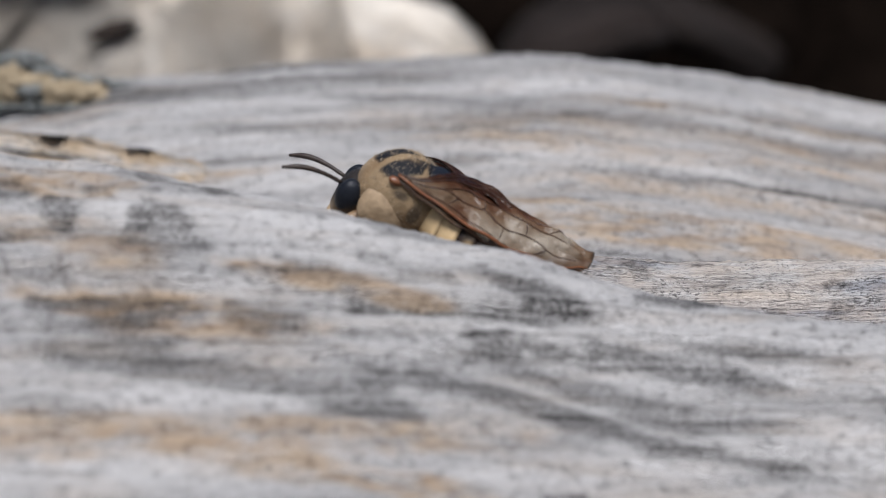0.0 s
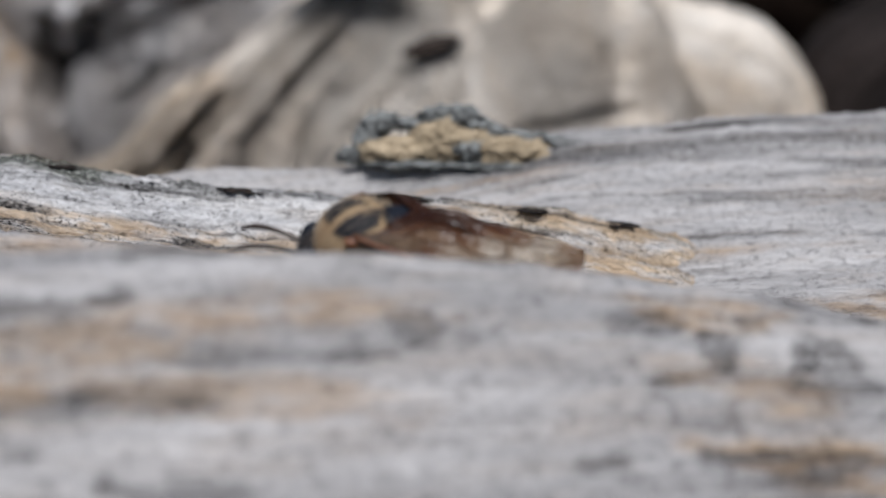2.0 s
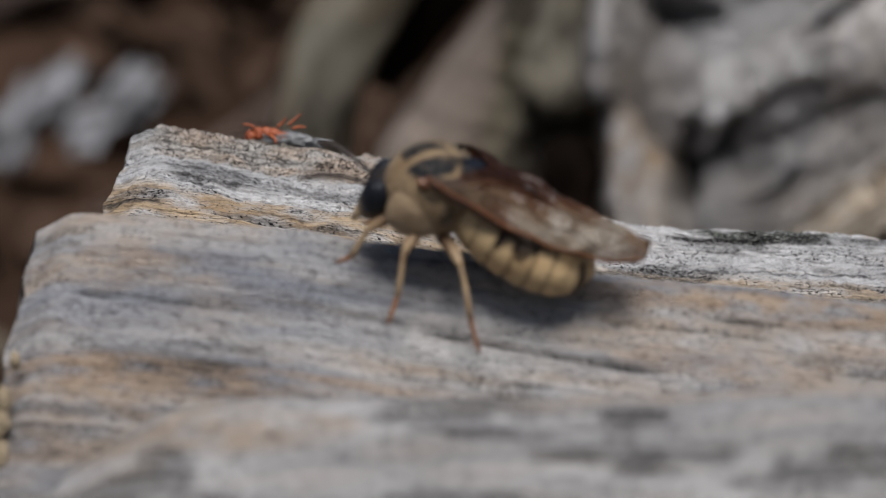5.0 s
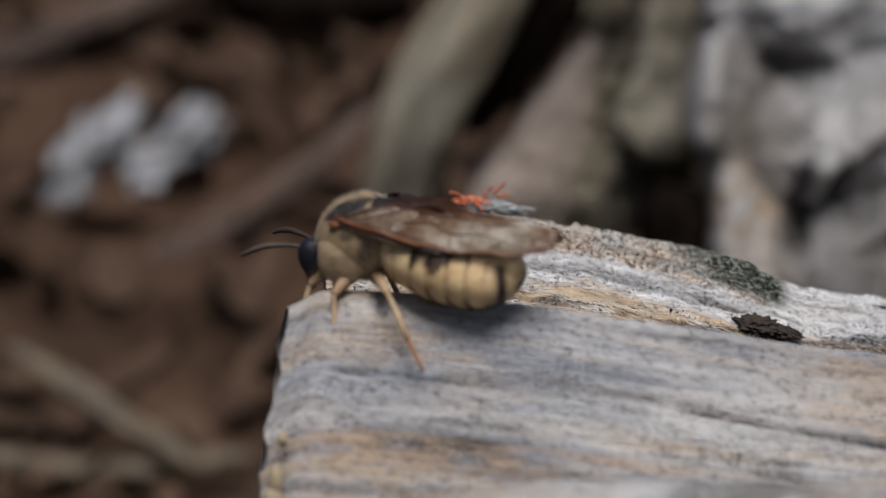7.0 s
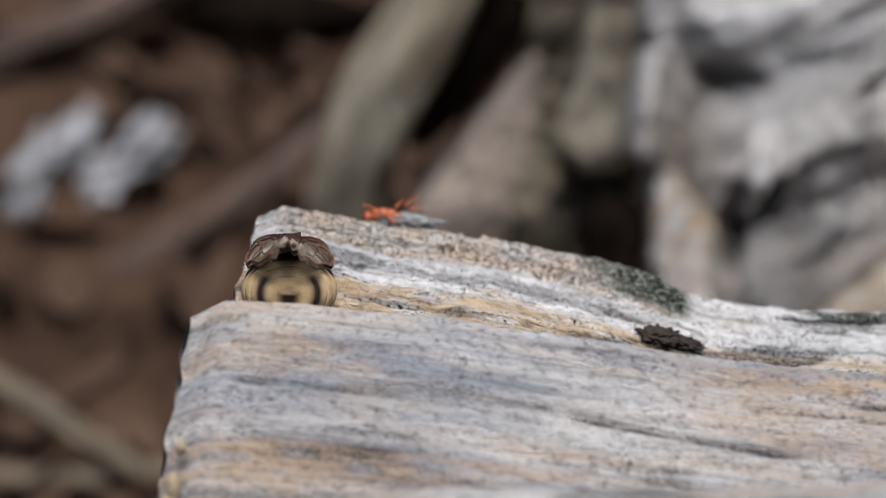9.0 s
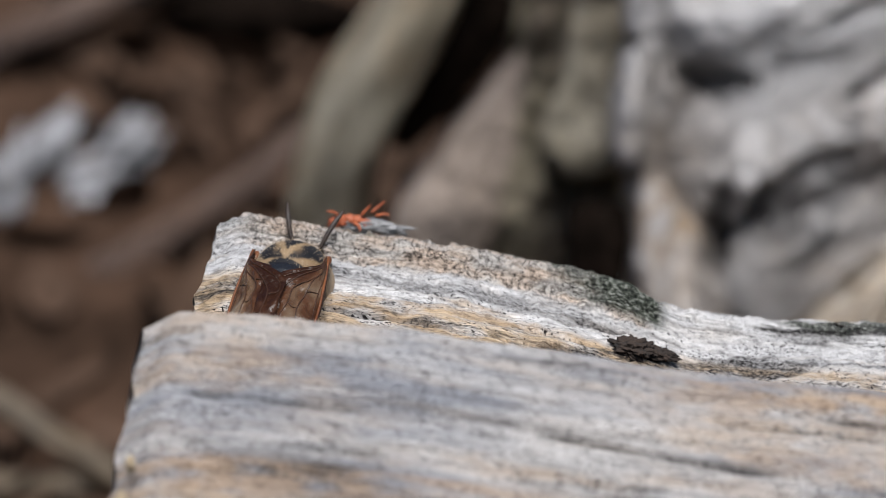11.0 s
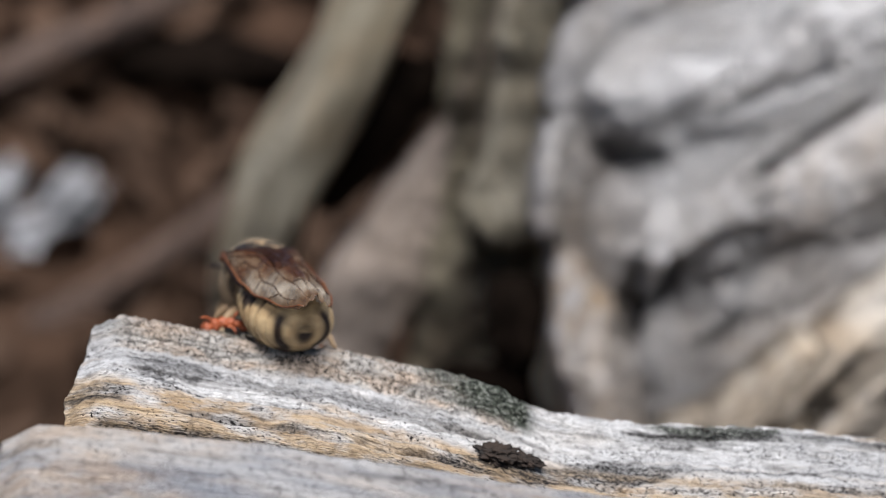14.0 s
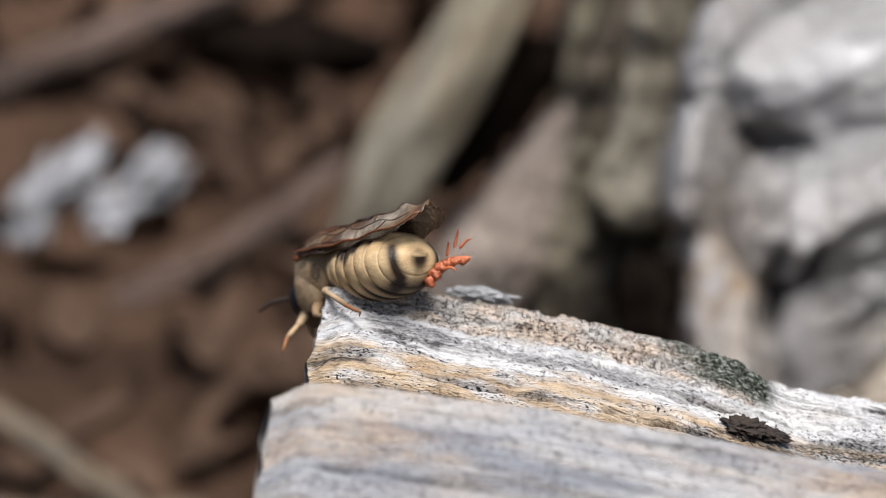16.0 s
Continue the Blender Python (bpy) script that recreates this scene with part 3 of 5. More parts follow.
def lump(name, at, size, material, parent=None, label="", seed=1, rough=0.25, freq=2.0, turn=(0, 0, 0), sub=4, **values):
    bm = bmesh.new()
    bmesh.ops.create_icosphere(bm, subdivisions=sub, radius=1.0)
    rot3 = Euler([radians(a) for a in turn]).to_matrix()
    off = Vector((seed * 3.1, seed * 1.7, seed * 0.9))
    for v in bm.verts:
        f = 1 + rough * (noise.noise(v.co * freq + off) + 0.5 * noise.noise(v.co * freq * 2.7 + off) + 0.3 * noise.noise(v.co * freq * 6 + off))
        p = rot3 @ Vector((v.co.x * f * size[0], v.co.y * f * size[1], v.co.z * f * size[2]))
        v.co = (p + Vector(at)) * CM
    me = bpy.data.meshes.new(name)
    bm.to_mesh(me)
    bm.free()
    me.shade_smooth()
    me.materials.append(material)
    ob = new(name, me)
    if parent is not None:
        ob.parent = parent
    if label:
        ob["label"] = label
    return ob


def skin(name, bones, xs, zs, back, material, parent=None, label="", seed=1, rough=0.22, stain=0.8, flat=0.5, soft=0.2, spots=(), fold="root_fold"):
    """One continuous mass of wood seen from the front: rounded folds run along bones (points (x, y, z), radius, tan, dark), joined by a
    soft blend, with deep clefts between; the back is closed."""
    X, Z = np.meshgrid(xs, zs, indexing="ij")
    wx = X + 0.18 * fbm(X * 0.8, Z * 0.8, seed, 3)
    wz = Z + 0.18 * fbm(X * 0.8 + 9, Z * 0.8, seed + 1, 3)
    depth, tan, dark, along, across, wsum = 0 * X, 0 * X, 0 * X, 0 * X, 0 * X, 0 * X
    owner, best = np.zeros(X.shape, int), 0 * X + 99
    for n, (pts, r, tn, dk) in enumerate(bones):
        p, s = resample(smooth_line(pts, 2), 110)
        dx, dz = wx[..., None] - p[:, 0], wz[..., None] - p[:, 2]
        d2 = dx * dx + dz * dz
        k = d2.argmin(-1)
        d = np.sqrt(d2.min(-1))
        q = d / r
        y = p[k, 1] - np.where(q < 0.92, flat * r * np.sqrt(np.clip(1 - q * q, 0.0, 1)), flat * r * 0.392 - 18.0 * (d - 0.92 * r))
        owner, best = np.where(y < best, n, owner), np.minimum(y, best)
        w = np.exp(-np.clip((y - 6) / soft, -200, 200))
        depth, tan, dark = depth + w * y, tan + w * tn, dark + w * dk
        along, across, wsum = along + w * s[k], across + w * (d + n * 3.1), wsum + w
    wsum = np.maximum(wsum, 1e-300)
    Y, tan, dark, along, across = depth / wsum, tan / wsum, dark / wsum, along / wsum, across / wsum
    Y = np.where(wsum > 1e-200, Y, back)
    Y = Y + rough * (fbm(X * 1.1, Z * 1.1, seed + 3, 4) - np.abs(fbm(X * 2.2 + Z, Z * 2.2 - X, seed + 13, 3))) + 0.5 * rough * fbm(along * 0.7, across * 6, seed + 4, 3)
    tan = np.clip(tan + 0.7 * fbm(X * 0.9, Z * 0.9, seed + 5, 3), 0, 1)
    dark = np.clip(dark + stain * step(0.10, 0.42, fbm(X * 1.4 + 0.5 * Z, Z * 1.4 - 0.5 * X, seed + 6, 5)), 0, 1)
    # spots: dark rotten patches, and clefts whose shade is put into the colour
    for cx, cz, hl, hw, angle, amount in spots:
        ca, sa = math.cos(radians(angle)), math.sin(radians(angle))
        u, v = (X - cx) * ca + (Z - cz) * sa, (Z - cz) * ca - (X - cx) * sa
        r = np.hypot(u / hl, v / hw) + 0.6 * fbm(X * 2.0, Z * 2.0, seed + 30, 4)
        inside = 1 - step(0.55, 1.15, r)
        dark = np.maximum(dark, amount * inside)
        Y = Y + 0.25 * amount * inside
    n, m = X.shape
    quads = grid_faces(n, m)
    solid = (Y < back - 0.5).ravel()
    quads = quads[solid[quads].all(1)]
    for _ in range(3):
        piece = np.arange(owner.size).reshape(owner.shape)
        while True:
            before = piece.copy()
            for axis in (0, 1):
                for way in (1, -1):
                    same = np.roll(owner, way, axis) == owner
                    same[0 if way == 1 else -1, :] &= axis == 1
                    if axis == 1:
                        same[:, 0 if way == 1 else -1] = False
                    piece = np.where(same, np.minimum(piece, np.roll(piece, way, axis)), piece)
            piece = piece.ravel()[piece]
            if (piece == before).all():
                break
        small = np.bincount(piece.ravel(), minlength=piece.size)[piece] < 150
        owner = np.where(small, np.roll(owner, 1, 0), owner)
    cells = piece.ravel()[quads[:, 0]]
    grain_all, points = np.stack([along, across, 0 * X + seed], -1).reshape(-1, 3), np.stack([X, Y, Z], -1).reshape(-1, 3)
    for label_of in np.unique(cells):
        mine = quads[cells == label_of]
        if len(mine) < 4:
            continue
        used, index = np.unique(mine, return_inverse=True)
        front = points[used]
        rear = front.copy()
        rear[:, 1] = np.maximum(rear[:, 1] + 0.15, back - 0.3)
        index = index.reshape(mine.shape)
        faces = np.concatenate([index, index[:, ::-1] + len(used)]).tolist()
        sides = {}
        for q in index.tolist():
            for c, e in zip(q, q[1:] + q[:1]):
                if sides.pop((e, c), None) is None:
                    sides[(c, e)] = True
        faces += [[e, c, c + len(used), e + len(used)] for c, e in sides]
        tn, dk, gr = tan.ravel()[used], dark.ravel()[used], grain_all[used]
        mesh_object(fold, np.concatenate([front, rear]), faces, material, parent, label,
                    values={"tan": np.r_[tn, tn], "dark": np.r_[dk, dk], "grain": np.concatenate([gr, gr])})


# ---------------------------------------------------------------- ground
def ground_height(x, y):
    z = np.interp(y, (-3000, -200, -30, 10, 16, 20, 22, 26, 32, 40, 70, 200, 3000), (-8, -8, -6.6, -6.6, -5.6, -3.2, -1.6, 1.3, 5.0, 8.5, 13, 16, 16))
    near = np.clip(1 - np.hypot(x, y - 15) / 120, 0, 1)
    return z + near * (1.0 * fbm(x * 0.15, y * 0.15, 71, 4) + 0.35 * fbm(x * 0.9, y * 0.9, 72, 3))


def spaced(n, near, far):
    u = np.linspace(-1, 1, n)
    return np.sign(u) * (near * np.abs(u) + (far - near) * np.abs(u) ** 9)


gx, gy = spaced(221, 45, 3000), 15 + spaced(221, 45, 3000)
GX, GY = np.meshgrid(gx, gy, indexing="ij")
tagged(mesh_object("ground", np.stack([GX, GY, ground_height(GX, GY)], -1).reshape(-1, 3), grid_faces(221, 221), SOIL),
       "dark brown leaf mould and soil rising behind the log", "ground", kind="structure")

# ---------------------------------------------------------------- roots behind the log
stump = empty("driftwood_stump", "rounded pale driftwood stump with a dark hole and folded flank", "driftwood stump")
skin("stump_face", [
    ([(4.9, 7.0, -6.5), (4.95, 7.0, -1.9), (5.4, 7.55, -0.3), (4.9, 8.7, 1.3), (4.3, 9.6, 3.0)], 1.42, 0.1, -0.4),
    ([(4.2, 7.2, -6.5), (4.3, 7.0, -2.0), (4.9, 7.3, -0.6), (4.8, 8.3, 1.0), (4.3, 9.4, 3.0)], 1.17, 0.25, -0.4),
    ([(6.3, 7.9, -0.45), (7.1, 7.5, -0.65), (7.75, 7.3, -0.85), (8.1, 7.2, -1.4), (8.2, 7.1, -6)], 0.84, 0.2, -0.2),
    ([(6.5, 7.3, -6.5), (6.6, 7.2, -1.7), (6.3, 7.3, -0.6)], 1.05, 0.1, 0.0),
    ([(0.9, 6.9, -6.5), (0.92, 6.9, -2.0), (1.1, 6.9, -1.9), (1.35, 6.9, -1.7), (1.8, 7.0, -1.3), (2.2, 7.1, -1.0)], 0.26, 0.35, 0.6),
    ([(1.6, 6.9, -6.5), (1.65, 6.9, -2.0), (1.89, 6.8, -1.55), (2.23, 6.8, -1.22), (2.79, 6.85, -0.65), (3.34, 6.9, -0.1), (3.68, 7.0, 0.2)], 0.24, 0.5, 0.15),
    ([(2.3, 6.9, -6.5), (2.33, 6.9, -2.0), (2.56, 6.85, -1.56), (2.79, 6.8, -1.11), (3.18, 6.8, -0.6), (3.68, 6.9, -0.1), (3.95, 7.0, 0.23)], 0.28, 0.4, 0.1),
    ([(3.0, 6.9, -6.5), (3.05, 6.9, -2.0), (3.2, 6.9, -1.4), (3.6, 6.85, -0.75), (4.2, 6.95, -0.1), (4.5, 7.1, 0.2)], 0.34, 0.25, 0.0),
    ([(2.4, 7.8, -6.5), (2.6, 7.7, -2.2), (3.4, 7.6, -1.0), (4.2, 7.6, -0.4)], 0.92, 0.3, 0.85),
], np.linspace(0.3, 9.4, 200), np.linspace(-6.6, 3.0, 210), 8.9, ROOT_WOOD, stump, "", 51, 0.09, 0.25, 0.7, 0.16,
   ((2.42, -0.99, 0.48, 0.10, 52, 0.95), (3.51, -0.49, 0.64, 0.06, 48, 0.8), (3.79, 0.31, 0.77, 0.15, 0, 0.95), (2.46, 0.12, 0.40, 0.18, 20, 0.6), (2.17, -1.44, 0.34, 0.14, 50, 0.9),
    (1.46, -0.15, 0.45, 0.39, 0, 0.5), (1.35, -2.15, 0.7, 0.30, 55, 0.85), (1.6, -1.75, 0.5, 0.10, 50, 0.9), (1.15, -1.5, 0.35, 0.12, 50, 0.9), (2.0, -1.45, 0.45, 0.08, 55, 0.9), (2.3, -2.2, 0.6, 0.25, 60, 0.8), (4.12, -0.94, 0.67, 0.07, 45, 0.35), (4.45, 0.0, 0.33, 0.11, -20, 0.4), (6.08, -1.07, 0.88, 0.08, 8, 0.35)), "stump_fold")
# both hollows are dark lumps, not recesses: their shade is in the colour
lump("knot_hole", (4.80, 6.52, -0.27), (0.30, 0.10, 0.11), BARK, stump, "dark oval hole, shade put into its colour", 4, 0.2, 1.5, (0, -14, 0))
lump("shade_fill", (3.75, 6.75, 0.50), (0.75, 0.35, 0.16), SHADE_FILL, stump, "dark red-brown hollow, shade put into its colour", 6, 0.3, 1.8, (0, 4, 0))

root = empty("driftwood_root", "large silvery twisted driftwood root with deep folds", "driftwood root")
skin("root_face", [
    ([(4.8, 9.8, 3.9), (3.0, 9.4, 2.9), (1.8, 9.3, 2.25), (0.85, 9.5, 1.65)], 1.07, 0.0, -1.2),
    ([(2.4, 9.8, 4.4), (1.2, 9.7, 3.2), (0.4, 9.8, 2.3), (0.25, 9.9, 1.6)], 0.82, 0.35, 0.1),
    ([(-0.28, 9.5, 1.15), (-0.3, 9.4, 0.6), (-0.35, 9.5, 0.2)], 0.30, 0.1, 0.2),
    ([(1.6, 10.4, 5.0), (2.4, 10.35, 2.0), (2.6, 10.4, -1.0), (2.6, 10.5, -6)], 2.52, 0.1, 0.2),
    ([(0.2, 9.75, 0.92), (0.7, 9.8, 0.95), (1.3, 9.75, 1.0)], 0.62, 0.0, 0.5),
    ([(4.6, 9.4, 1.9), (3.2, 9.1, 1.25), (2.0, 9.1, 0.7), (0.5, 9.2, 0.15)], 0.74, 0.15, 0.05),
    ([(5.0, 9.6, 1.6), (3.6, 9.5, 0.75), (2.2, 9.5, 0.1)], 0.42, 0.7, 0.5),
    ([(4.6, 9.3, 0.9), (3.8, 9.1, 0.5), (2.7, 9.0, -0.05), (1.9, 9.2, -0.4)], 0.48, 0.1, 0.6),
    ([(4.6, 9.2, 0.7), (3.5, 9.0, -0.1), (2.15, 8.9, -0.9), (1.75, 9.0, -1.9), (1.7, 9.2, -6)], 0.62, 0.6, 0.3),
    ([(0.1, 9.7, 0.9), (0.0, 9.4, 0.0), (0.03, 9.2, -0.88), (0.25, 9.2, -1.9), (0.3, 9.4, -6)], 0.50, 0.85, 0.25),
    ([(1.5, 9.7, 0.8), (1.3, 9.4, 0.0), (0.97, 9.3, -1.1), (1.2, 9.3, -2.0), (1.3, 9.5, -6)], 0.50, 0.25, 0.6),
    ([(3.6, 9.8, -1.5), (3.2, 9.6, -3), (3.0, 9.6, -6)], 0.82, 0.3, 0.3),
    ([(2.8, 9.9, -0.9), (2.7, 9.9, -3), (2.6, 9.9, -6)], 0.72, 0.3, 0.5),
    ([(5.6, 10.2, 4.2), (5.4, 10.0, 1.0), (5.2, 10.0, -6)], 1.12, 0.1, 0.3),
], np.linspace(-2.2, 6.6, 210), np.linspace(-6.6, 5.0, 250), 11.2, GREY_WOOD, root, "", 61, 0.10, 0.3, 0.62, 0.30,
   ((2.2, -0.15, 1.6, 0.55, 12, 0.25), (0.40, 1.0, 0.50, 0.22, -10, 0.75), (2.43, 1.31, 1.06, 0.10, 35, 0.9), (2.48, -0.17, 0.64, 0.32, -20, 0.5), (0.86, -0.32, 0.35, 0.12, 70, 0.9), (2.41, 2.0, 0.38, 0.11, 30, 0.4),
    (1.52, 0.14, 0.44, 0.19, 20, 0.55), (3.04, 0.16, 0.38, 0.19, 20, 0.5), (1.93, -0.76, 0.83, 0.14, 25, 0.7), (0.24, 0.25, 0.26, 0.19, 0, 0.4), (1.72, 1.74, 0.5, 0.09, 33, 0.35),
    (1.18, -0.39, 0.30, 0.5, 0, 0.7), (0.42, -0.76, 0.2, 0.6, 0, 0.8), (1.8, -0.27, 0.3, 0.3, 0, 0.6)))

olive = empty("mossy_root", "olive brown mossy root standing behind the log", "root")
skin("root_face", [
    ([(0.3, 11.6, 5.0), (-0.4, 11.7, 2.6), (-0.95, 12.2, 1.2), (-1.3, 12.8, -0.6), (-1.6, 13.2, -2.5), (-1.7, 13.4, -6)], 0.74, 0.3, 0.0),
    ([(1.2, 11.7, 5.0), (0.4, 11.7, 2.8), (0.1, 12.2, 1.4), (-0.1, 12.7, 0.2), (-0.3, 13.0, -1.0)], 0.95, 0.0, -0.5),
    ([(-1.2, 13.6, 5.0), (-1.2, 13.6, 2.4), (-1.35, 13.7, 1.0)], 0.52, 0.0, 0.5),
], np.linspace(-5.2, 1.8, 140), np.linspace(-6.6, 5.0, 190), 15.6, OLIVE_WOOD, olive, "", 91, 0.25, 0.8, 0.5, 0.3)

pink_root = empty("pink_grey_root", "pinkish grey bare root leaning behind the log", "root")
skin("root_face", [
    ([(-0.75, 13.0, 1.6), (-1.35, 12.9, 0.75), (-1.85, 12.8, 0.1), (-2.45, 12.8, -0.7), (-2.9, 13.0, -1.5), (-3.3, 13.3, -3), (-3.5, 14, -6)], 0.62, 0.2, -0.5),
    ([(-0.9, 13.3, 0.2), (-1.2, 13.2, -0.9), (-1.6, 13.3, -2.0), (-1.8, 13.5, -6)], 0.55, 0.5, 0.3),
], np.linspace(-4.6, 0.4, 110), np.linspace(-6.6, 2.6, 150), 15.0, PINK_WOOD, pink_root, "", 93, 0.12, 0.35, 0.6, 0.3)

pale_root = empty("pale_root", "beige weathered root rising behind the silvery root", "root")
skin("root_face", [
    ([(0.2, 10.9, 5.2), (-0.35, 11.0, 3.2), (-0.55, 11.1, 2.0), (-0.75, 11.3, 1.2), (-0.95, 11.6, 0.2)], 0.55, 0.2, -0.4),
    ([(0.9, 11.2, 5.2), (0.4, 11.2, 3.2), (0.2, 11.3, 2.0), (0.1, 11.4, 1.0), (0.0, 11.6, -2)], 0.60, 0.2, 0.0),
], np.linspace(-1.8, 1.8, 80), np.linspace(-2.5, 5.2, 130), 12.6, BEIGE_WOOD, pale_root, "", 97, 0.14, 0.35, 0.6, 0.3)

for name, label, pts, radii, mat, seed in (
    ("dead_branch", "pale olive dead branch leaning on the bank", [(-2.2, 13.0, 4.6), (-2.65, 12.7, 3.0), (-2.98, 12.5, 2.14), (-3.3, 12.5, 1.42), (-3.8, 12.6, 0.69), (-4.15, 12.9, -0.14), (-4.4, 13.6, -1.5), (-4.6, 15.0, -5.2)], (0.52, 0.52, 0.50, 0.50, 0.50, 0.42, 0.3, 0.2), BEIGE_WOOD, 81),
    ("dead_branch", "brown dead branch half sunk in the bank", [(-14.5, 25.0, -0.6), (-11.5, 24.6, 0.7), (-8.6, 24.8, 1.9), (-6.6, 25.6, 2.9)], (0.25, 0.34, 0.36, 0.25), BROWN_WOOD, 82),
    ("dead_branch", "brown dead branch half sunk in the bank", [(-9.6, 20.6, -3.3), (-7.6, 20.2, -2.3), (-6.0, 20.4, -1.2), (-5.0, 21.0, -0.2)], (0.16, 0.24, 0.24, 0.16), BROWN_WOOD, 83),
    ("dry_stem", "straw-coloured dry stem lying on leaf mould", [(-10.3, 16.0, -3.5), (-9.5, 15.7, -3.95), (-8.4, 15.5, -4.6), (-7.3, 15.2, -5.2)], (0.14, 0.20, 0.20, 0.15), STRAW, 85),
    ("dry_stem", "straw-coloured dry stem lying on leaf mould", [(-11.4, 15.8, -4.9), (-9.1, 15.4, -5.4), (-6.6, 15.8, -5.1)], (0.12, 0.18, 0.16), STRAW, 86),
    ("dead_branch", "grey-brown wood lump coloured as in shadow", [(8.6, 9.6, -6), (9.2, 9.2, -1.1), (10.0, 9.2, -0.6), (10.8, 9.6, -0.6)], (0.9, 0.8, 0.75, 0.5), SHADED_WOOD, 87),
    ("dead_branch", "grey dead branch coloured as in shadow, across dark soil", [(8.4, 12.5, 0.6), (9.5, 12.2, 0.0), (10.8, 12.0, -0.5), (12.5, 12.4, -1.4)], (0.3, 0.38, 0.38, 0.3), SHADED_WOOD, 88),
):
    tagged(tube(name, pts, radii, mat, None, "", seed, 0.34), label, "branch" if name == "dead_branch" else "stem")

# near-black lumps added where gaps and the bank should look shaded
for at, size, seed, label in (((-0.85, 9.95, -1.0), (0.36, 0.35, 0.62), 21, "near-black lump for the shade under the root"), ((10.8, 14.5, -2.0), (3.6, 1.5, 4.8), 22, "large near-black lump for the deep shade behind"),
                              ((-2.72, 14.0, 0.95), (0.46, 0.3, 1.35), 23, "near-black lump for the shaded gap between branches"), ((-6.62, 25.83, 1.35), (1.91, 1.02, 0.64), 24, "near-black lump added to darken the bank"),
                              ((-11.54, 29.23, 3.5), (2.22, 0.89, 0.61), 26, "near-black lump added to darken the bank"), ((-8.39, 26.43, 1.82), (1.02, 0.57, 0.34), 27, "near-black lump added to darken the bank"), ((-0.9, 12.6, -2.6), (1.0, 0.6, 0.8), 25, "near-black lump for the shade under the root")):
    tagged(lump("shade_lump", at, size, SHADE_FILL, None, "", seed, 0.3, 1.6, (0, 34 if seed == 23 else 0, 0)), label, "rotten wood")

for at, size, seed, lean in (((-8.55, 22.3, -1.12), (0.44, 0.41, 0.66), 1, 32), ((-9.25, 22.2, -1.55), (0.26, 0.4, 0.42), 5, 20), ((-10.65, 22.2, -1.75), (0.34, 0.49, 0.92), 2, 20), ((-9.95, 22.7, -0.85), (0.24, 0.4, 0.66), 3, 36)):
    tagged(lump("pebble", at, size, STONE, None, "", seed, 0.9, 2.6, (0, lean, 10 * seed)), "pale lilac-grey stone in the leaf mould", "stone", "stones on the bank")


def leaf_litter():
    rng = np.random.default_rng(5)
    verts, faces, c = [], [], 0
    n = 1600
    px = rng.uniform(-22, 18, n)
    py = rng.uniform(14, 45, n)
    for x, y in zip(px, py):
        z = float(ground_height(np.array(x), np.array(y))) + rng.uniform(0.05, 0.35)
        m = Matrix.Translation((x, y, z)) @ Euler((rng.uniform(-0.9, 0.9), rng.uniform(-0.9, 0.9), rng.uniform(0, 6.3))).to_matrix().to_4x4()
        L, W, curl = rng.uniform(0.5, 1.3), rng.uniform(0.18, 0.45), rng.uniform(-0.4, 0.5)
        for u in np.linspace(-1, 1, 6):
            w = W * math.sqrt(max(0.02, 1 - u * u))
            for v in (-1, 0, 1):
                verts.append(m @ Vector((u * L, v * w, curl * L * u * u + 0.3 * w * abs(v))))
        for a in range(5):
            for b in range(2):
                k = c + a * 3 + b
                faces.append((k, k + 3, k + 4, k + 1))
        c += 18
    ob = mesh_object("leaf_litter", verts, faces, LEAF)
    return tagged(ob, "curled brown dead leaves lying on the bank", "leaf litter", kind="stuff")


leaf_litter()

# ---------------------------------------------------------------- growths on the log
lichen = empty("lichen_crust", "ochre lichen tuft with blackened crust on grey wood", "lichen")
for k, (x, z, rx, rz) in enumerate(((4.62, -0.46, 0.26, 0.11), (4.95, -0.42, 0.30, 0.15), (5.3, -0.47, 0.26, 0.12), (5.6, -0.49, 0.16, 0.10), (4.98, -0.32, 0.10, 0.10))):
    lump("ochre_tuft", (x, 1.32, z), (rx, 0.14, rz), OCHRE, lichen, "", k, 0.38, 1.7, sub=5)
for k, (x, z, rx, rz, lean) in enumerate(((4.40, -0.38, 0.09, 0.18, 20), (4.52, -0.26, 0.12, 0.07, -15), (4.72, -0.27, 0.16, 0.045, 5), (4.95, -0.22, 0.16, 0.08, -6), (5.14, -0.22, 0.12, 0.07, 25), (5.3, -0.32, 0.16, 0.06, 20),
                                          (5.5, -0.40, 0.2, 0.06, 12), (5.8, -0.43, 0.16, 0.05, 8), (5.98, -0.45, 0.22, 0.035, 4), (4.3, -0.50, 0.12, 0.06, 0), (4.75, -0.55, 0.3, 0.03, 2), (5.3, -0.57, 0.3, 0.03, 2), (5.15, -0.44, 0.12, 0.07, 0))):
    lump("dark_flake", (x, 1.40 - 0.16 * (k in (10, 11, 12)), z), (rx, 0.09, rz), CRUST, lichen, "", 40 + k, 0.8, 3.0, (0, lean, 0), sub=4)

knot = empty("bark_knot", "charred black-brown knot in tan wood", "knot")
lump("knot_core", (-1.20, -0.78, -0.150), (0.14, 0.09, 0.060), BARK, knot, "", 3, 0.50, 3.0, (20, 8, 0), sub=5)
lump("knot_core", (-1.02, -0.755, -0.190), (0.12, 0.06, 0.030), BARK, knot, "", 8, 0.55, 3.4, (20, 14, 0), sub=5)


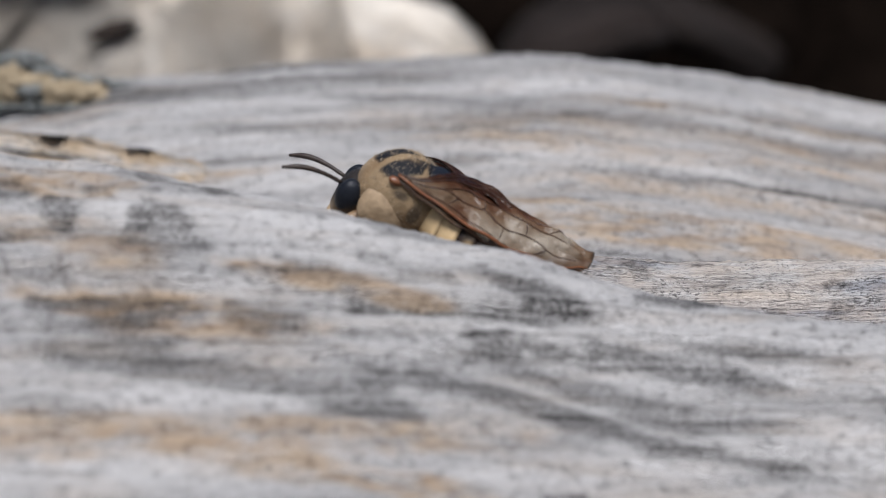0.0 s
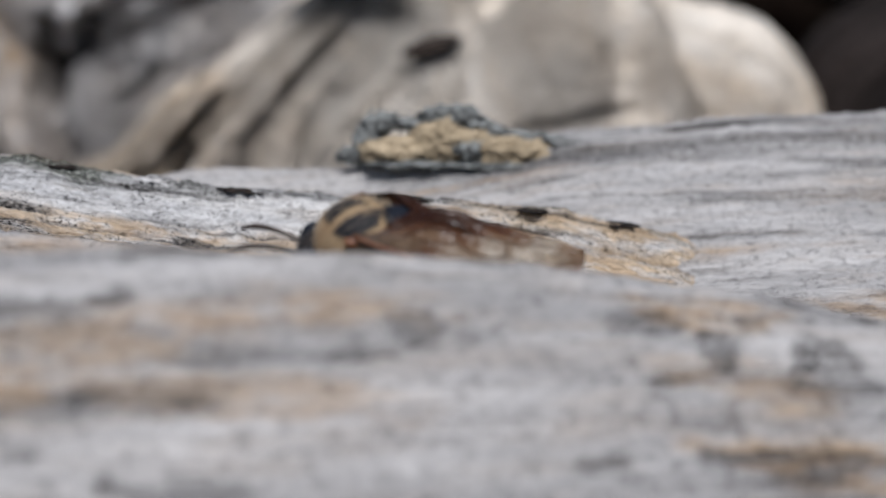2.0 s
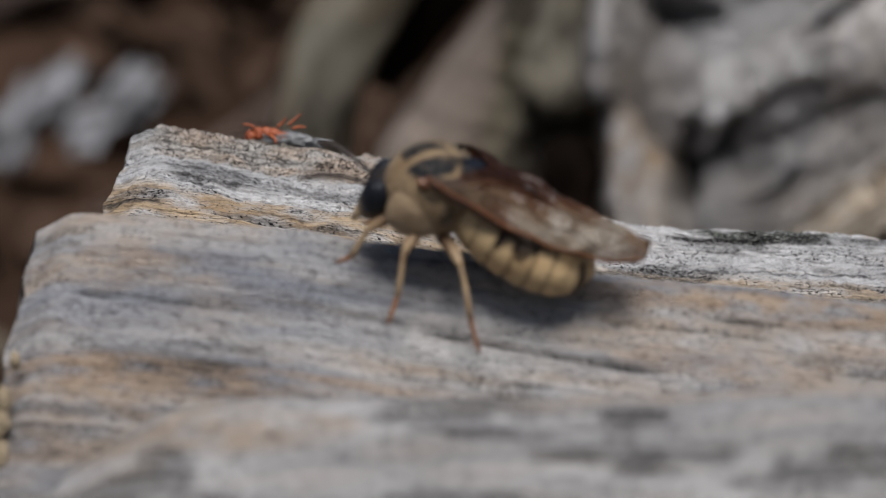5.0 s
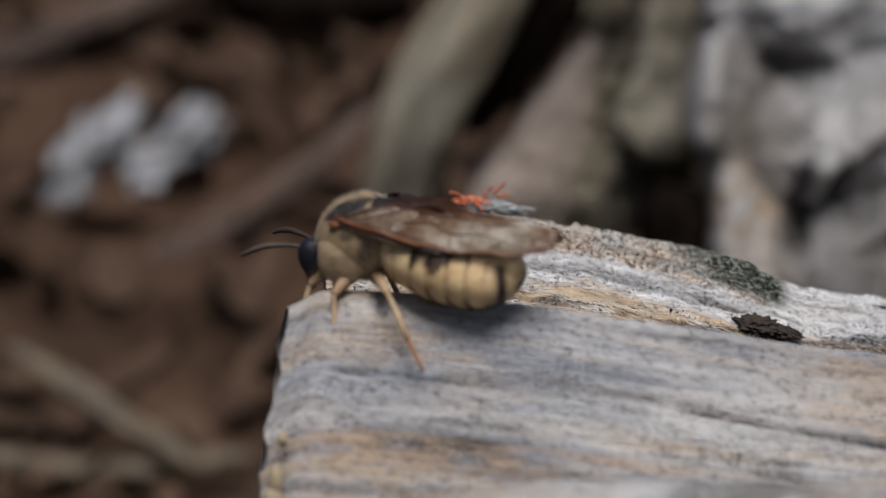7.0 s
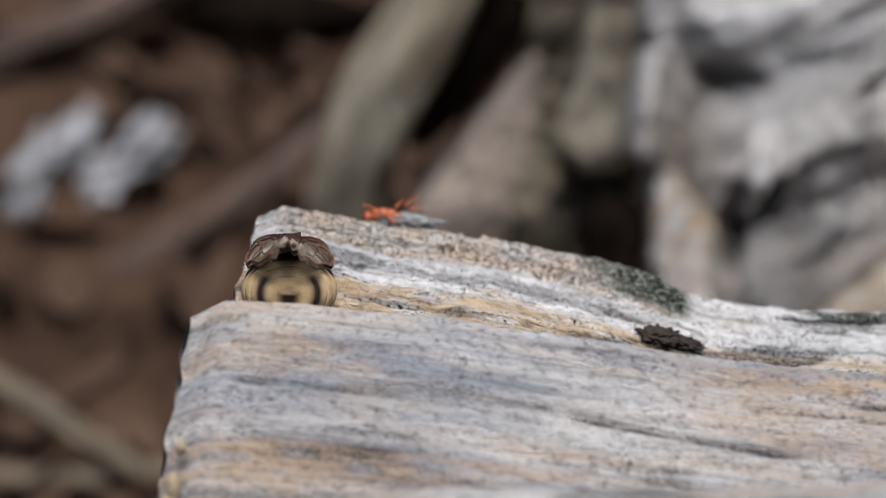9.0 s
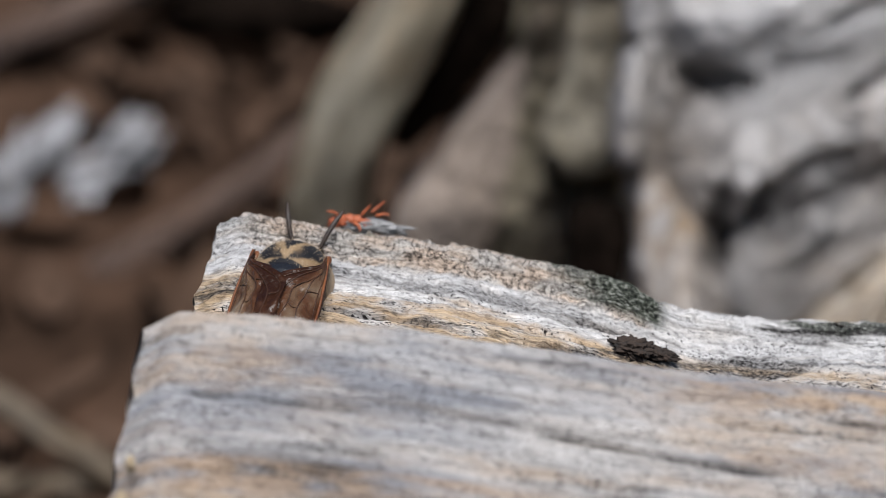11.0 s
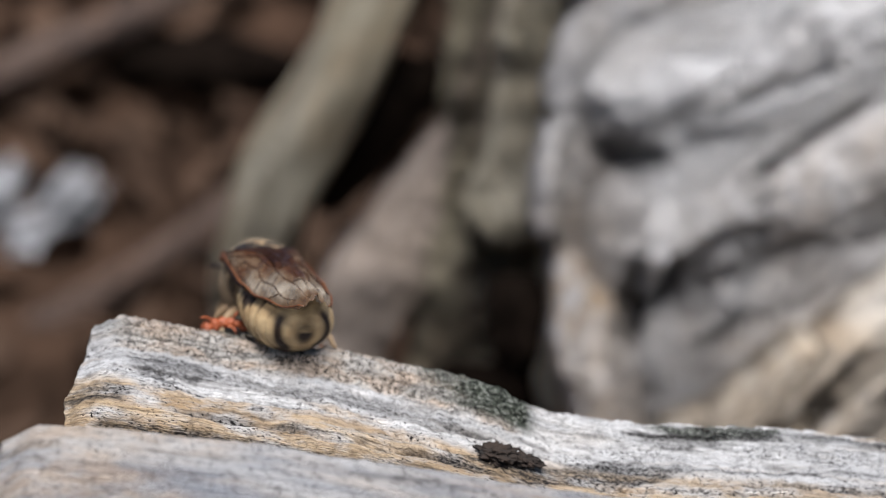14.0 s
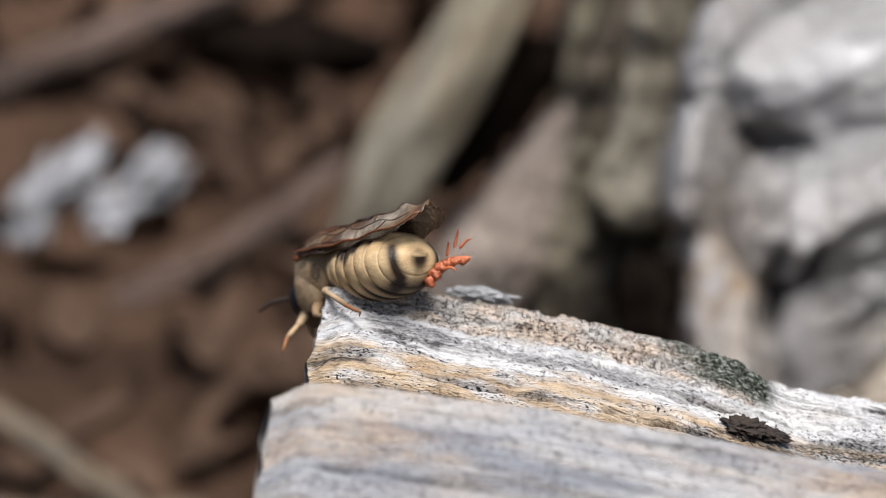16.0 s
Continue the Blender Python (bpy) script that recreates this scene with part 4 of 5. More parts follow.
def bark_flake(x, y, z, length, height, seed, tilt=6):
    ob = lump("bark_flake", (x, y, z), (length * 0.55, 0.06, height * 0.26), BARK, None, "", seed, 1.3, 7.5, (0, tilt, 0), sub=4)
    return tagged(ob, "thin blackened bark flake stuck on pale wood", "bark flake", "bark flakes on the log")


for k, (x, y, z, L, h) in enumerate(((4.75, 0.02, -0.585, 0.2, 0.03), (3.6, 0.0, -0.50, 0.25, 0.02), (2.95, 0.0, -0.42, 0.18, 0.035), (5.6, 0.0, -0.68, 0.15, 0.018),
                                     (2.3, -0.05, -0.29, 0.25, 0.02), (0.3, -0.2, -0.09, 0.16, 0.02), (6.2, 0.05, -0.80, 0.2, 0.02))):
    bark_flake(x, y, z, L, h, 70 + k)

for k, (x, y, z, r) in enumerate(((-4.10, -3.25, -0.58, 0.06), (-4.11, -3.32, -0.70, 0.07), (-4.08, -3.05, -0.40, 0.04), (-4.10, -3.4, -0.86, 0.08))):
    tagged(lump("lichen_tuft", (x, y, z), (r * 0.7, r, r * 1.2), OCHRE, None, "", 90 + k, 0.5, 2.5, sub=3), "small yellowish lichen tuft on the log's end", "lichen")

tagged(lump("wood_chip", (-2.92, 0.14, 0.515), (0.22, 0.07, 0.045), CHIP, None, "", 33, 0.5, 3.0, (0, 6, 0)), "small grey wood chip lying on the ridge", "wood chip")


def orange_husk():
    ob = empty("insect_husk", "shrivelled bright orange insect husk on pale wood", "insect husk", at=(-3.08, 0.06, 0.51))
    for k in range(6):
        lump("husk_segment", (-0.13 + 0.052 * k, 0, 0.006 * k * (5 - k)), (0.044, 0.046 - 0.004 * k, 0.046 - 0.004 * k), ORANGE, ob, "", k, 0.45, 2.4, sub=3)
    for k, (a, b) in enumerate((((0.12, 0, 0.10), (0.22, 0, 0.20)), ((0.05, -0.03, 0.08), (0.12, -0.06, 0.17)), ((-0.1, -0.03, 0.05), (-0.2, -0.06, 0.09)), ((0.15, 0.0, 0.08), (0.26, -0.02, 0.10)), ((0, -0.04, 0.02), (0.06, -0.1, -0.03)))):
        a, b = [tuple(0.95 * v for v in p) for p in (a, b)]
        tube("husk_leg", [a, tuple((p + q) / 2 + 0.015 for p, q in zip(a, b)), b], (0.012, 0.006), ORANGE, ob, "", k, 0.1, 6, 8)
    return ob


husk = orange_husk()


# ---------------------------------------------------------------- the sawfly
def chitin(name, pale, dark, rough=0.42, fuzz=0.0):
    """Cuticle: pale ground with the dark markings held in the point attribute "dark"."""
    n = Nodes(name)
    v = n.coords((1, 1, 1))
    a, b = n.noise(v, 900, 4), n.noise(v, 5200, 3)
    col = n.mix(n.ramp(a, (0.3, (0, 0, 0)), (0.7, (1, 1, 1))), tuple(c * 0.72 for c in pale), pale)
    c = n.noise(v, 330, 3)
    col = n.mix(0.6, col, n.ramp(c, (0.34, (0.60, 0.48, 0.38)), (0.52, (1.0, 1.0, 1.0))), "MULTIPLY")
    col = n.mix(n.attr("dark"), col, dark)
    n.bump(n.math("ADD", n.math("MULTIPLY", a, 0.5), n.math("MULTIPLY", b, 0.5)), 0.00012, 0.8)
    return n.done(col, rough, Sheen_Weight=fuzz, Sheen_Roughness=0.4, Specular_IOR_Level=0.18)


THORAX = chitin("tan_thorax", (0.27, 0.19, 0.11), (0.008, 0.008, 0.010), 0.62, 0.06)
ABDOMEN = chitin("straw_abdomen", (0.63, 0.455, 0.25), (0.020, 0.012, 0.009), 0.45)
LEG = chitin("tan_leg", (0.46, 0.33, 0.20), (0.05, 0.02, 0.01), 0.4)
TARSUS = chitin("rust_tarsus", (0.30, 0.13, 0.055), (0.05, 0.02, 0.01), 0.4)
PLEURA = simple("tan_side_plate", (0.22, 0.15, 0.085), (0.44, 0.32, 0.20), 380, 0.5, 0.0002)
COSTA = simple("orange_costa", (0.07, 0.022, 0.008), (0.20, 0.072, 0.025), 700, 0.35, 0.0001)
EYE = simple("black_eye", (0.006, 0.007, 0.010), (0.014, 0.016, 0.022), 6000, 0.34, 0.00005, Specular_IOR_Level=0.2)
ANTENNA = simple("dark_antenna", (0.012, 0.008, 0.006), (0.045, 0.027, 0.018), 3000, 0.5, 0.0001)
HAIR = simple("pale_hair", (0.20, 0.145, 0.09), (0.46, 0.37, 0.26), 900, 0.5, 0.0)
VEIN = simple("wing_vein", (0.018, 0.008, 0.004), (0.06, 0.024, 0.010), 800, 0.4, 0.0)


def wing_membrane():
    n = Nodes("wing_membrane")
    v = n.coords((1, 1, 1))
    a, b, c = n.noise(v, 260, 3), n.noise(v, 1500, 3), n.noise(v, 620, 2)
    f = n.math("ADD", a, n.math("MULTIPLY", n.attr("tone"), -0.22))
    col = n.ramp(f, (0.22, (0.022, 0.008, 0.004)), (0.36, (0.075, 0.032, 0.016)), (0.47, (0.15, 0.095, 0.058)), (0.56, (0.24, 0.185, 0.135)), (0.66, (0.40, 0.34, 0.27)))
    n.bump(n.math("ADD", n.math("ADD", a, n.math("MULTIPLY", b, 0.15)), n.math("MULTIPLY", c, 0.5)), 0.0009, 0.9)
    alpha = n.ramp(f, (0.28, (0.90, 0.90, 0.90)), (0.62, (0.50, 0.50, 0.50)))
    return n.done(col, 0.30, Alpha=alpha, Specular_IOR_Level=0.2)


WING = wing_membrane()


def loft(name, stations, material, parent, label="", marks=None, ring=32, smooth_rounds=2, at=(0, 0, 0)):
    """A closed body through stations (x, half width, top, bottom)."""
    st = smooth_line(stations, smooth_rounds)
    n = len(st)
    ang = np.linspace(0, 2 * np.pi, ring, endpoint=False)
    c, s = np.cos(ang), np.sin(ang)
    mid, half = (st[:, 2] + st[:, 3]) / 2, (st[:, 2] - st[:, 3]) / 2
    X = np.repeat(st[:, :1], ring, 1)
    Y = st[:, 1:2] * c
    Z = mid[:, None] + half[:, None] * s
    verts = np.stack([X, Y, Z], -1).reshape(-1, 3)
    faces = grid_faces(n, ring, True).tolist() + [list(range(ring)), list(range((n - 1) * ring, n * ring))[::-1]]
    dark = marks(X, Y, Z).ravel() if marks else np.zeros(len(verts))
    ob = mesh_object(name, verts, faces, material, parent, label, values={"dark": np.clip(dark, 0, 1)})
    ob.location = Vector(at) * CM
    return ob


def spot(X, Y, cx, cy, rx, ry, soft=0.25):
    return 1 - step(1 - soft, 1 + soft, np.hypot((X - cx) / rx, (Y - cy) / ry))


def thorax_marks(X, Y, Z):
    th = np.degrees(np.arctan2(np.abs(Y), Z))
    wob = 0.18 * fbm(X * 14 + 3 * np.sign(Y), th * 0.06, 77, 3)
    def blot(cx, ct, rx, rt):
        return 1 - step(0.90, 1.06, np.hypot((X - cx) / rx, (th - ct) / rt) + wob)
    seam = np.abs(-0.11 * (X + 0.055) + 0.2 * np.abs(Y)) / 0.228 + 0.10 * wob
    lobes = (1 - step(0.90, 1.04, np.hypot((X - 0.07) / 0.16, th / 62) + wob)) * step(0.016, 0.030, seam) * (1 - 0.8 * np.exp(-(((np.abs(Y) - 0.07) / 0.02) ** 2 + ((X - 0.02) / 0.05) ** 2)))
    m = lobes + blot(-0.165, 0, 0.075, 40)
    side = 0.7 * spot(X, th, -0.14, 92, 0.04, 16) + 0.7 * spot(X, th, -0.02, 74, 0.05, 6) + 0.4 * step(128, 150, th)
    return m + side


def limb(name, pts, radii, material, parent, at=(0, 0, 0), ring=10, along=14, label="", dark=(0, 0)):
    line, s = resample(smooth_line(pts, 2), along)
    rad = np.interp(np.linspace(0, 1, along), np.linspace(0, 1, len(radii)), radii)
    tang = np.gradient(line, axis=0)
    tang /= np.linalg.norm(tang, axis=1, keepdims=True) + 1e-9
    side = np.cross(tang, (0.31, 0.17, 0.93))
    side /= np.linalg.norm(side, axis=1, keepdims=True)
    up = np.cross(side, tang)
    ang = np.linspace(0, 2 * np.pi, ring, endpoint=False)
    verts = line[:, None] + side[:, None] * (rad[:, None] * np.cos(ang))[..., None] + up[:, None] * (rad[:, None] * np.sin(ang))[..., None]
    faces = grid_faces(along, ring, True).tolist() + [list(range(ring)), list(range((along - 1) * ring, along * ring))[::-1]]
    ob = mesh_object(name, verts.reshape(-1, 3), faces, material, parent, label, values={"dark": np.repeat(np.interp(np.linspace(0, 1, along), np.linspace(0, 1, len(dark)), dark), ring)})
    ob.location = Vector(at) * CM
    return ob


def wing_point(s, w, side, hind=False):
    """A place on a folded wing: s from hinge to tip, w from the leading to the inner edge."""
    s, w = np.asarray(s, float), np.asarray(w, float)
    length = 1.08 if hind else 1.30
    reach = s * (0.83 + 0.17 * np.sqrt(np.clip(1 - (np.abs(w - 0.45) / 0.56) ** 2.6, 0, 1)))
    lead_y = 0.250 + 0.065 * np.sin(np.pi * 0.58 * s) - 0.19 * s ** 3
    lead_z = 0.165 - 0.075 * np.sin(np.pi * 0.80 * s) - 0.035 * s
    over = step(0.10, 0.36, s)
    inner_y = 0.232 * (1 - over) - 0.075 * over + 0.02 * step(0.62, 1, s)
    inner_z = 0.175 + 0.10 * step(0, 0.28, s) - 0.10 * s ** 1.6
    arch = 0.055 * np.sin(np.pi * np.clip(w, 0, 1)) * step(0, 0.3, s)
    pleat = 0.007 * np.sin(w * 25 + s * 4) * step(0.1, 0.4, s) + 0.010 * np.sin(s * 27 + w * 7) * step(0.3, 0.5, s) + 0.022 * fbm(s * 9, w * 7, 5, 2) * step(0.1, 0.3, s)
    lift = (0.016 if side > 0 else 0.0) - (0.030 if hind else 0.0)
    return np.stack([0.05 - length * reach, side * (lead_y + (inner_y - lead_y) * w), lead_z + (inner_z - lead_z) * w + arch + pleat + lift], -1)


def wing(name, side, parent, hind=False):
    n, m = 44, 24
    S, W = np.meshgrid(np.linspace(0, 1, n), np.linspace(0, 1, m), indexing="ij")
    v = wing_point(S, W, side, hind)
    low = v.reshape(-1, 3) - np.array((0, 0, 0.003))
    verts = np.concatenate([v.reshape(-1, 3), low])
    f = grid_faces(n, m)
    edge = [*range(m), *range(2 * m - 1, n * m, m), *range(n * m - 2, (n - 1) * m - 1, -1), *range((n - 2) * m, 0, -m)]
    rim = [[a, b, b + n * m, a + n * m] for a, b in zip(edge, edge[1:] + edge[:1])]
    tone = np.maximum(step(0.38, 0.72, W) * (1 - 0.7 * step(0.55, 0.95, S)), 0.35 * (1 - step(0.05, 0.40, S))) + 0.35 * (1 - step(0.02, 0.14, W))
    ob = mesh_object(name, verts, f.tolist() + (f[:, ::-1] + n * m).tolist() + rim, WING, parent, "smoky amber translucent wing with dark veins", values={"tone": np.tile(tone.ravel(), 2)})
    lines = [[(0, 0), (0.3, 0.0), (0.72, 0.0), (0.93, 0.02), (1.0, 0.2)], [(0, 0.10), (0.3, 0.07), (0.62, 0.05)],
             [(0.05, 0.25), (0.20, 0.33), (0.30, 0.25), (0.42, 0.33), (0.55, 0.23), (0.66, 0.30), (0.78, 0.19), (0.93, 0.23)],
             [(0.20, 0.33), (0.29, 0.51), (0.42, 0.45), (0.52, 0.57), (0.64, 0.46), (0.76, 0.57), (0.90, 0.49)],
             [(0.02, 0.50), (0.17, 0.67), (0.30, 0.62), (0.42, 0.77), (0.55, 0.71), (0.69, 0.82), (0.83, 0.73)], [(0, 0.75), (0.20, 0.88), (0.42, 0.93)],
             [(0.42, 0.33), (0.43, 0.39), (0.42, 0.45)], [(0.66, 0.30), (0.64, 0.46)], [(0.29, 0.51), (0.30, 0.62)], [(0.52, 0.57), (0.55, 0.71)], [(0.76, 0.57), (0.83, 0.73)], [(0.30, 0.25), (0.27, 0.07)],
             [(0.55, 0.23), (0.57, 0.05)], [(0.78, 0.19), (0.75, 0.01)], [(0.17, 0.67), (0.19, 0.87)], [(0.42, 0.77), (0.40, 0.92)]]
    if hind:
        lines = lines[:5] + lines[6:8]
    for ln in lines:
        pq, _ = resample(smooth_line(ln, 1), 26)
        q = wing_point(pq[:, 0], pq[:, 1], side, hind) + np.array((0, 0, 0.003))
        costal = ln is lines[0] and not hind
        r = 0.0095 if costal else 0.0044 if len(ln) > 3 else 0.0034
        limb("vein", q, (r, r, r * 0.5), COSTA if costal else VEIN, ob, ring=6, along=26, label="orange-brown leading edge vein" if costal else "")
    return ob


def body_hair(name, stations, count, length, parent, seed, label):
    """Short stiff hairs leaning back, scattered over a body's stations; one mesh."""
    rng = np.random.default_rng(seed)
    st = smooth_line(stations, 3)
    x = rng.uniform(st[-1, 0] + 0.03, st[0, 0] - 0.02, count)
    order = np.argsort(st[:, 0])
    half, top, low = [np.interp(x, st[order, 0], st[order, k]) for k in (1, 2, 3)]
    a = rng.uniform(0, 2 * np.pi, count)
    root = np.stack([x, half * np.cos(a), (top + low) / 2 + (top - low) / 2 * np.sin(a)], 1)
    out = np.stack([rng.normal(-0.25, 0.3, count), np.cos(a) + rng.normal(0, 0.25, count), np.sin(a) + rng.normal(0, 0.25, count)], 1)
    out /= np.linalg.norm(out, axis=1, keepdims=True)
    across = np.cross(out, (1.0, 0.2, 0.1))
    across /= np.linalg.norm(across, axis=1, keepdims=True)
    third = np.cross(out, across)
    L, r = rng.uniform(0.5, 1.0, (count, 1)) * length, 0.0016
    verts = np.stack([root + across * r, root - across * r * 0.5 + third * r, root - across * r * 0.5 - third * r, root + out * L], 1).reshape(-1, 3)
    k = 4 * np.arange(count)[:, None]
    faces = np.concatenate([k + (0, 1, 3), k + (1, 2, 3), k + (2, 0, 3)])
    return mesh_object(name, verts, faces, HAIR, parent, label)


def build_sawfly():
    fly = empty("sawfly", "stout tan and black sawfly with smoky amber wings", "sawfly")
    chest = [(0.27, 0.05, 0.03, -0.10), (0.24, 0.15, 0.12, -0.17), (0.14, 0.235, 0.225, -0.23), (0, 0.268, 0.275, -0.26), (-0.13, 0.255, 0.24, -0.24), (-0.23, 0.19, 0.165, -0.17), (-0.29, 0.08, 0.08, -0.10)]
    thorax = loft("thorax", chest, THORAX, fly, "tan hairy thorax with glossy black blotches", thorax_marks, 96, smooth_rounds=4)
    body_hair("hair", chest, 1500, 0.030, thorax, 3, "short pale hair")
    lump("scutellum", (-0.185, 0, 0.175), (0.105, 0.13, 0.080), EYE, thorax, "glossy black shield behind the thorax", 12, 0.06, 1.4, sub=4)
    for sd in (1, -1):
        lump("tegula", (0.05, sd * 0.240, 0.135), (0.045, 0.026, 0.026), COSTA, thorax, "brown wing hinge", 14, 0.15, 1.5, sub=3)
        lump("side_plate", (0.03, sd * 0.185, -0.075), (0.17, 0.080, 0.165), PLEURA, thorax, "smooth tan side plate", 15, 0.08, 1.2, (0, 18, 0), sub=4)
    head = loft("head", [(-0.07, 0.08, 0.07, -0.09), (-0.05, 0.18, 0.12, -0.15), (0.02, 0.20, 0.135, -0.19), (0.08, 0.15, 0.11, -0.20), (0.115, 0.06, 0.03, -0.13)], THORAX, fly, "dark-browed tan face between black eyes",
                lambda X, Y, Z: 0.95 * step(-0.14, -0.04, Z) * step(-0.055, -0.03, X), at=(0.235, 0, -0.13))
    for sd in (1, -1):
        lump("eye", (0.025, sd * 0.132, 0.0), (0.084, 0.072, 0.120), EYE, head, "glossy black compound eye", 2, 0.02, 1.0, (sd * -8, 6, 0), sub=4)
        limb("mandible", [(0.08, sd * 0.05, -0.16), (0.10, sd * 0.04, -0.22), (0.09, sd * 0.01, -0.25)], (0.028, 0.022, 0.008), LEG, head)
    antennae = []
    for sd in (1, -1):
        antennae.append(limb("antenna", [(0, 0, 0), (0.10, sd * 0.04, 0.045), (0.24, sd * 0.09, 0.075), (0.36, sd * 0.13, 0.05)], (0.013, 0.013, 0.017, 0.018, 0.009), ANTENNA, head, (0.105, sd * 0.06, 0.03), 8, 22))
    # eight overlapping abdominal rings
    edges = [-0.20, -0.32, -0.44, -0.56, -0.68, -0.79, -0.89, -0.97, -1.03]
    half = [0.19, 0.255, 0.285, 0.30, 0.30, 0.285, 0.25, 0.19, 0.07]
    tops = [0.13, 0.15, 0.155, 0.15, 0.135, 0.11, 0.07, 0.01, -0.06]
    lows = [-0.17, -0.24, -0.28, -0.305, -0.315, -0.31, -0.285, -0.23, -0.13]
    for k in range(8):
        def ring_marks(X, Y, Z, k=k):
            back = step(0.06, 0.13, Z)
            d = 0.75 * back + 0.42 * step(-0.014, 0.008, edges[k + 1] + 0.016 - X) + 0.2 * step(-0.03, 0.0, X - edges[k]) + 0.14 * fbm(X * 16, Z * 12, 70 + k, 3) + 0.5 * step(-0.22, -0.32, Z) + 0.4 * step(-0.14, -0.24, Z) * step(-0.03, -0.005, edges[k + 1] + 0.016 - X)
            if k in (2, 3):
                d = d + 0.95 * step(-0.05, -0.01, Z + 0.03 * np.sin(X * 40)) * step(0.12, 0.17, np.abs(Y))
            if k == 4:
                d = d + 0.7 * step(0.01, 0.05, Z) * step(0.12, 0.17, np.abs(Y))
            if k >= 5:
                rr = np.hypot(Y / 0.185, (Z + 0.10) / 0.19)
                d = d * 0.3 + np.exp(-(((rr - 0.95) / 0.20) ** 2)) * step(0.05, 0.10, np.abs(Y)) * step(0.06, -0.02, Z) + 0.9 * np.exp(-((Y / 0.062) ** 2 + ((Z + 0.135) / 0.075) ** 2) ** 2) + 0.6 * step(-0.22, -0.28, Z)
            return d
        a, b = edges[k], edges[k + 1]
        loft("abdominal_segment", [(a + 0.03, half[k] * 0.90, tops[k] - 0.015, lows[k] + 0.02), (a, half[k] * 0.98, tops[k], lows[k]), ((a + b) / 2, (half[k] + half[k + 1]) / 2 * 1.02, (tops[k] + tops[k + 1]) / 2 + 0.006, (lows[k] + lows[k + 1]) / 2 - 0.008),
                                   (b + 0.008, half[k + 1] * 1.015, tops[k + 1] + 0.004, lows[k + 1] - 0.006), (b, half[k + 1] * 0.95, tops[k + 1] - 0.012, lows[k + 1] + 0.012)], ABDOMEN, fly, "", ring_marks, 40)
    for sd in (1, -1):
        wing("hindwing", sd, fly, True)
        wing("forewing", sd, fly)
    legs = []
    for coxa, knee, ankle, toe in (((0.12, 0.13, -0.18), (0.20, 0.24, -0.30), (0.21, 0.27, -0.48), (0.27, 0.30, -0.56)),
                                   ((-0.03, 0.15, -0.19), (0.03, 0.30, -0.28), (-0.02, 0.38, -0.51), (-0.01, 0.49, -0.63)),
                                   ((-0.16, 0.15, -0.18), (-0.30, 0.33, -0.22), (-0.46, 0.41, -0.46), (-0.58, 0.47, -0.61))):
        for sd in (1, -1):
            c, k, a, t = [np.array((p[0], p[1] * sd, p[2])) for p in (coxa, knee, ankle, toe)]
            o = np.zeros(3)
            leg = limb("leg", [o, (k - c) * 0.5 + (0, 0, 0.02), k - c], (0.040, 0.039, 0.022), LEG, fly, c, dark=(0.95, 0.7, 0.15, 0))
            limb("tibia", [k - c, (k + a) / 2 - c + (0, 0, 0.012), a - c], (0.016, 0.018, 0.017), LEG, leg, dark=(0.25, 0, 0, 0.6))
            limb("tarsus", [a - c, (a + t) / 2 - c + (0, 0, -0.006), t - c], (0.013, 0.012, 0.012, 0.008), TARSUS, leg, label="rust-brown tarsus", dark=(0, 0, 0.5))
            limb("claw", [t - c, t - c + np.array((0.018, 0.004 * sd, -0.006)), t - c + np.array((0.026, 0.006 * sd, -0.016))], (0.006, 0.002), VEIN, leg, ring=6, along=6)
            legs.append((leg, c, sd))
    return fly, antennae, legs


sawfly, sawfly_antennae, sawfly_legs = build_sawfly()

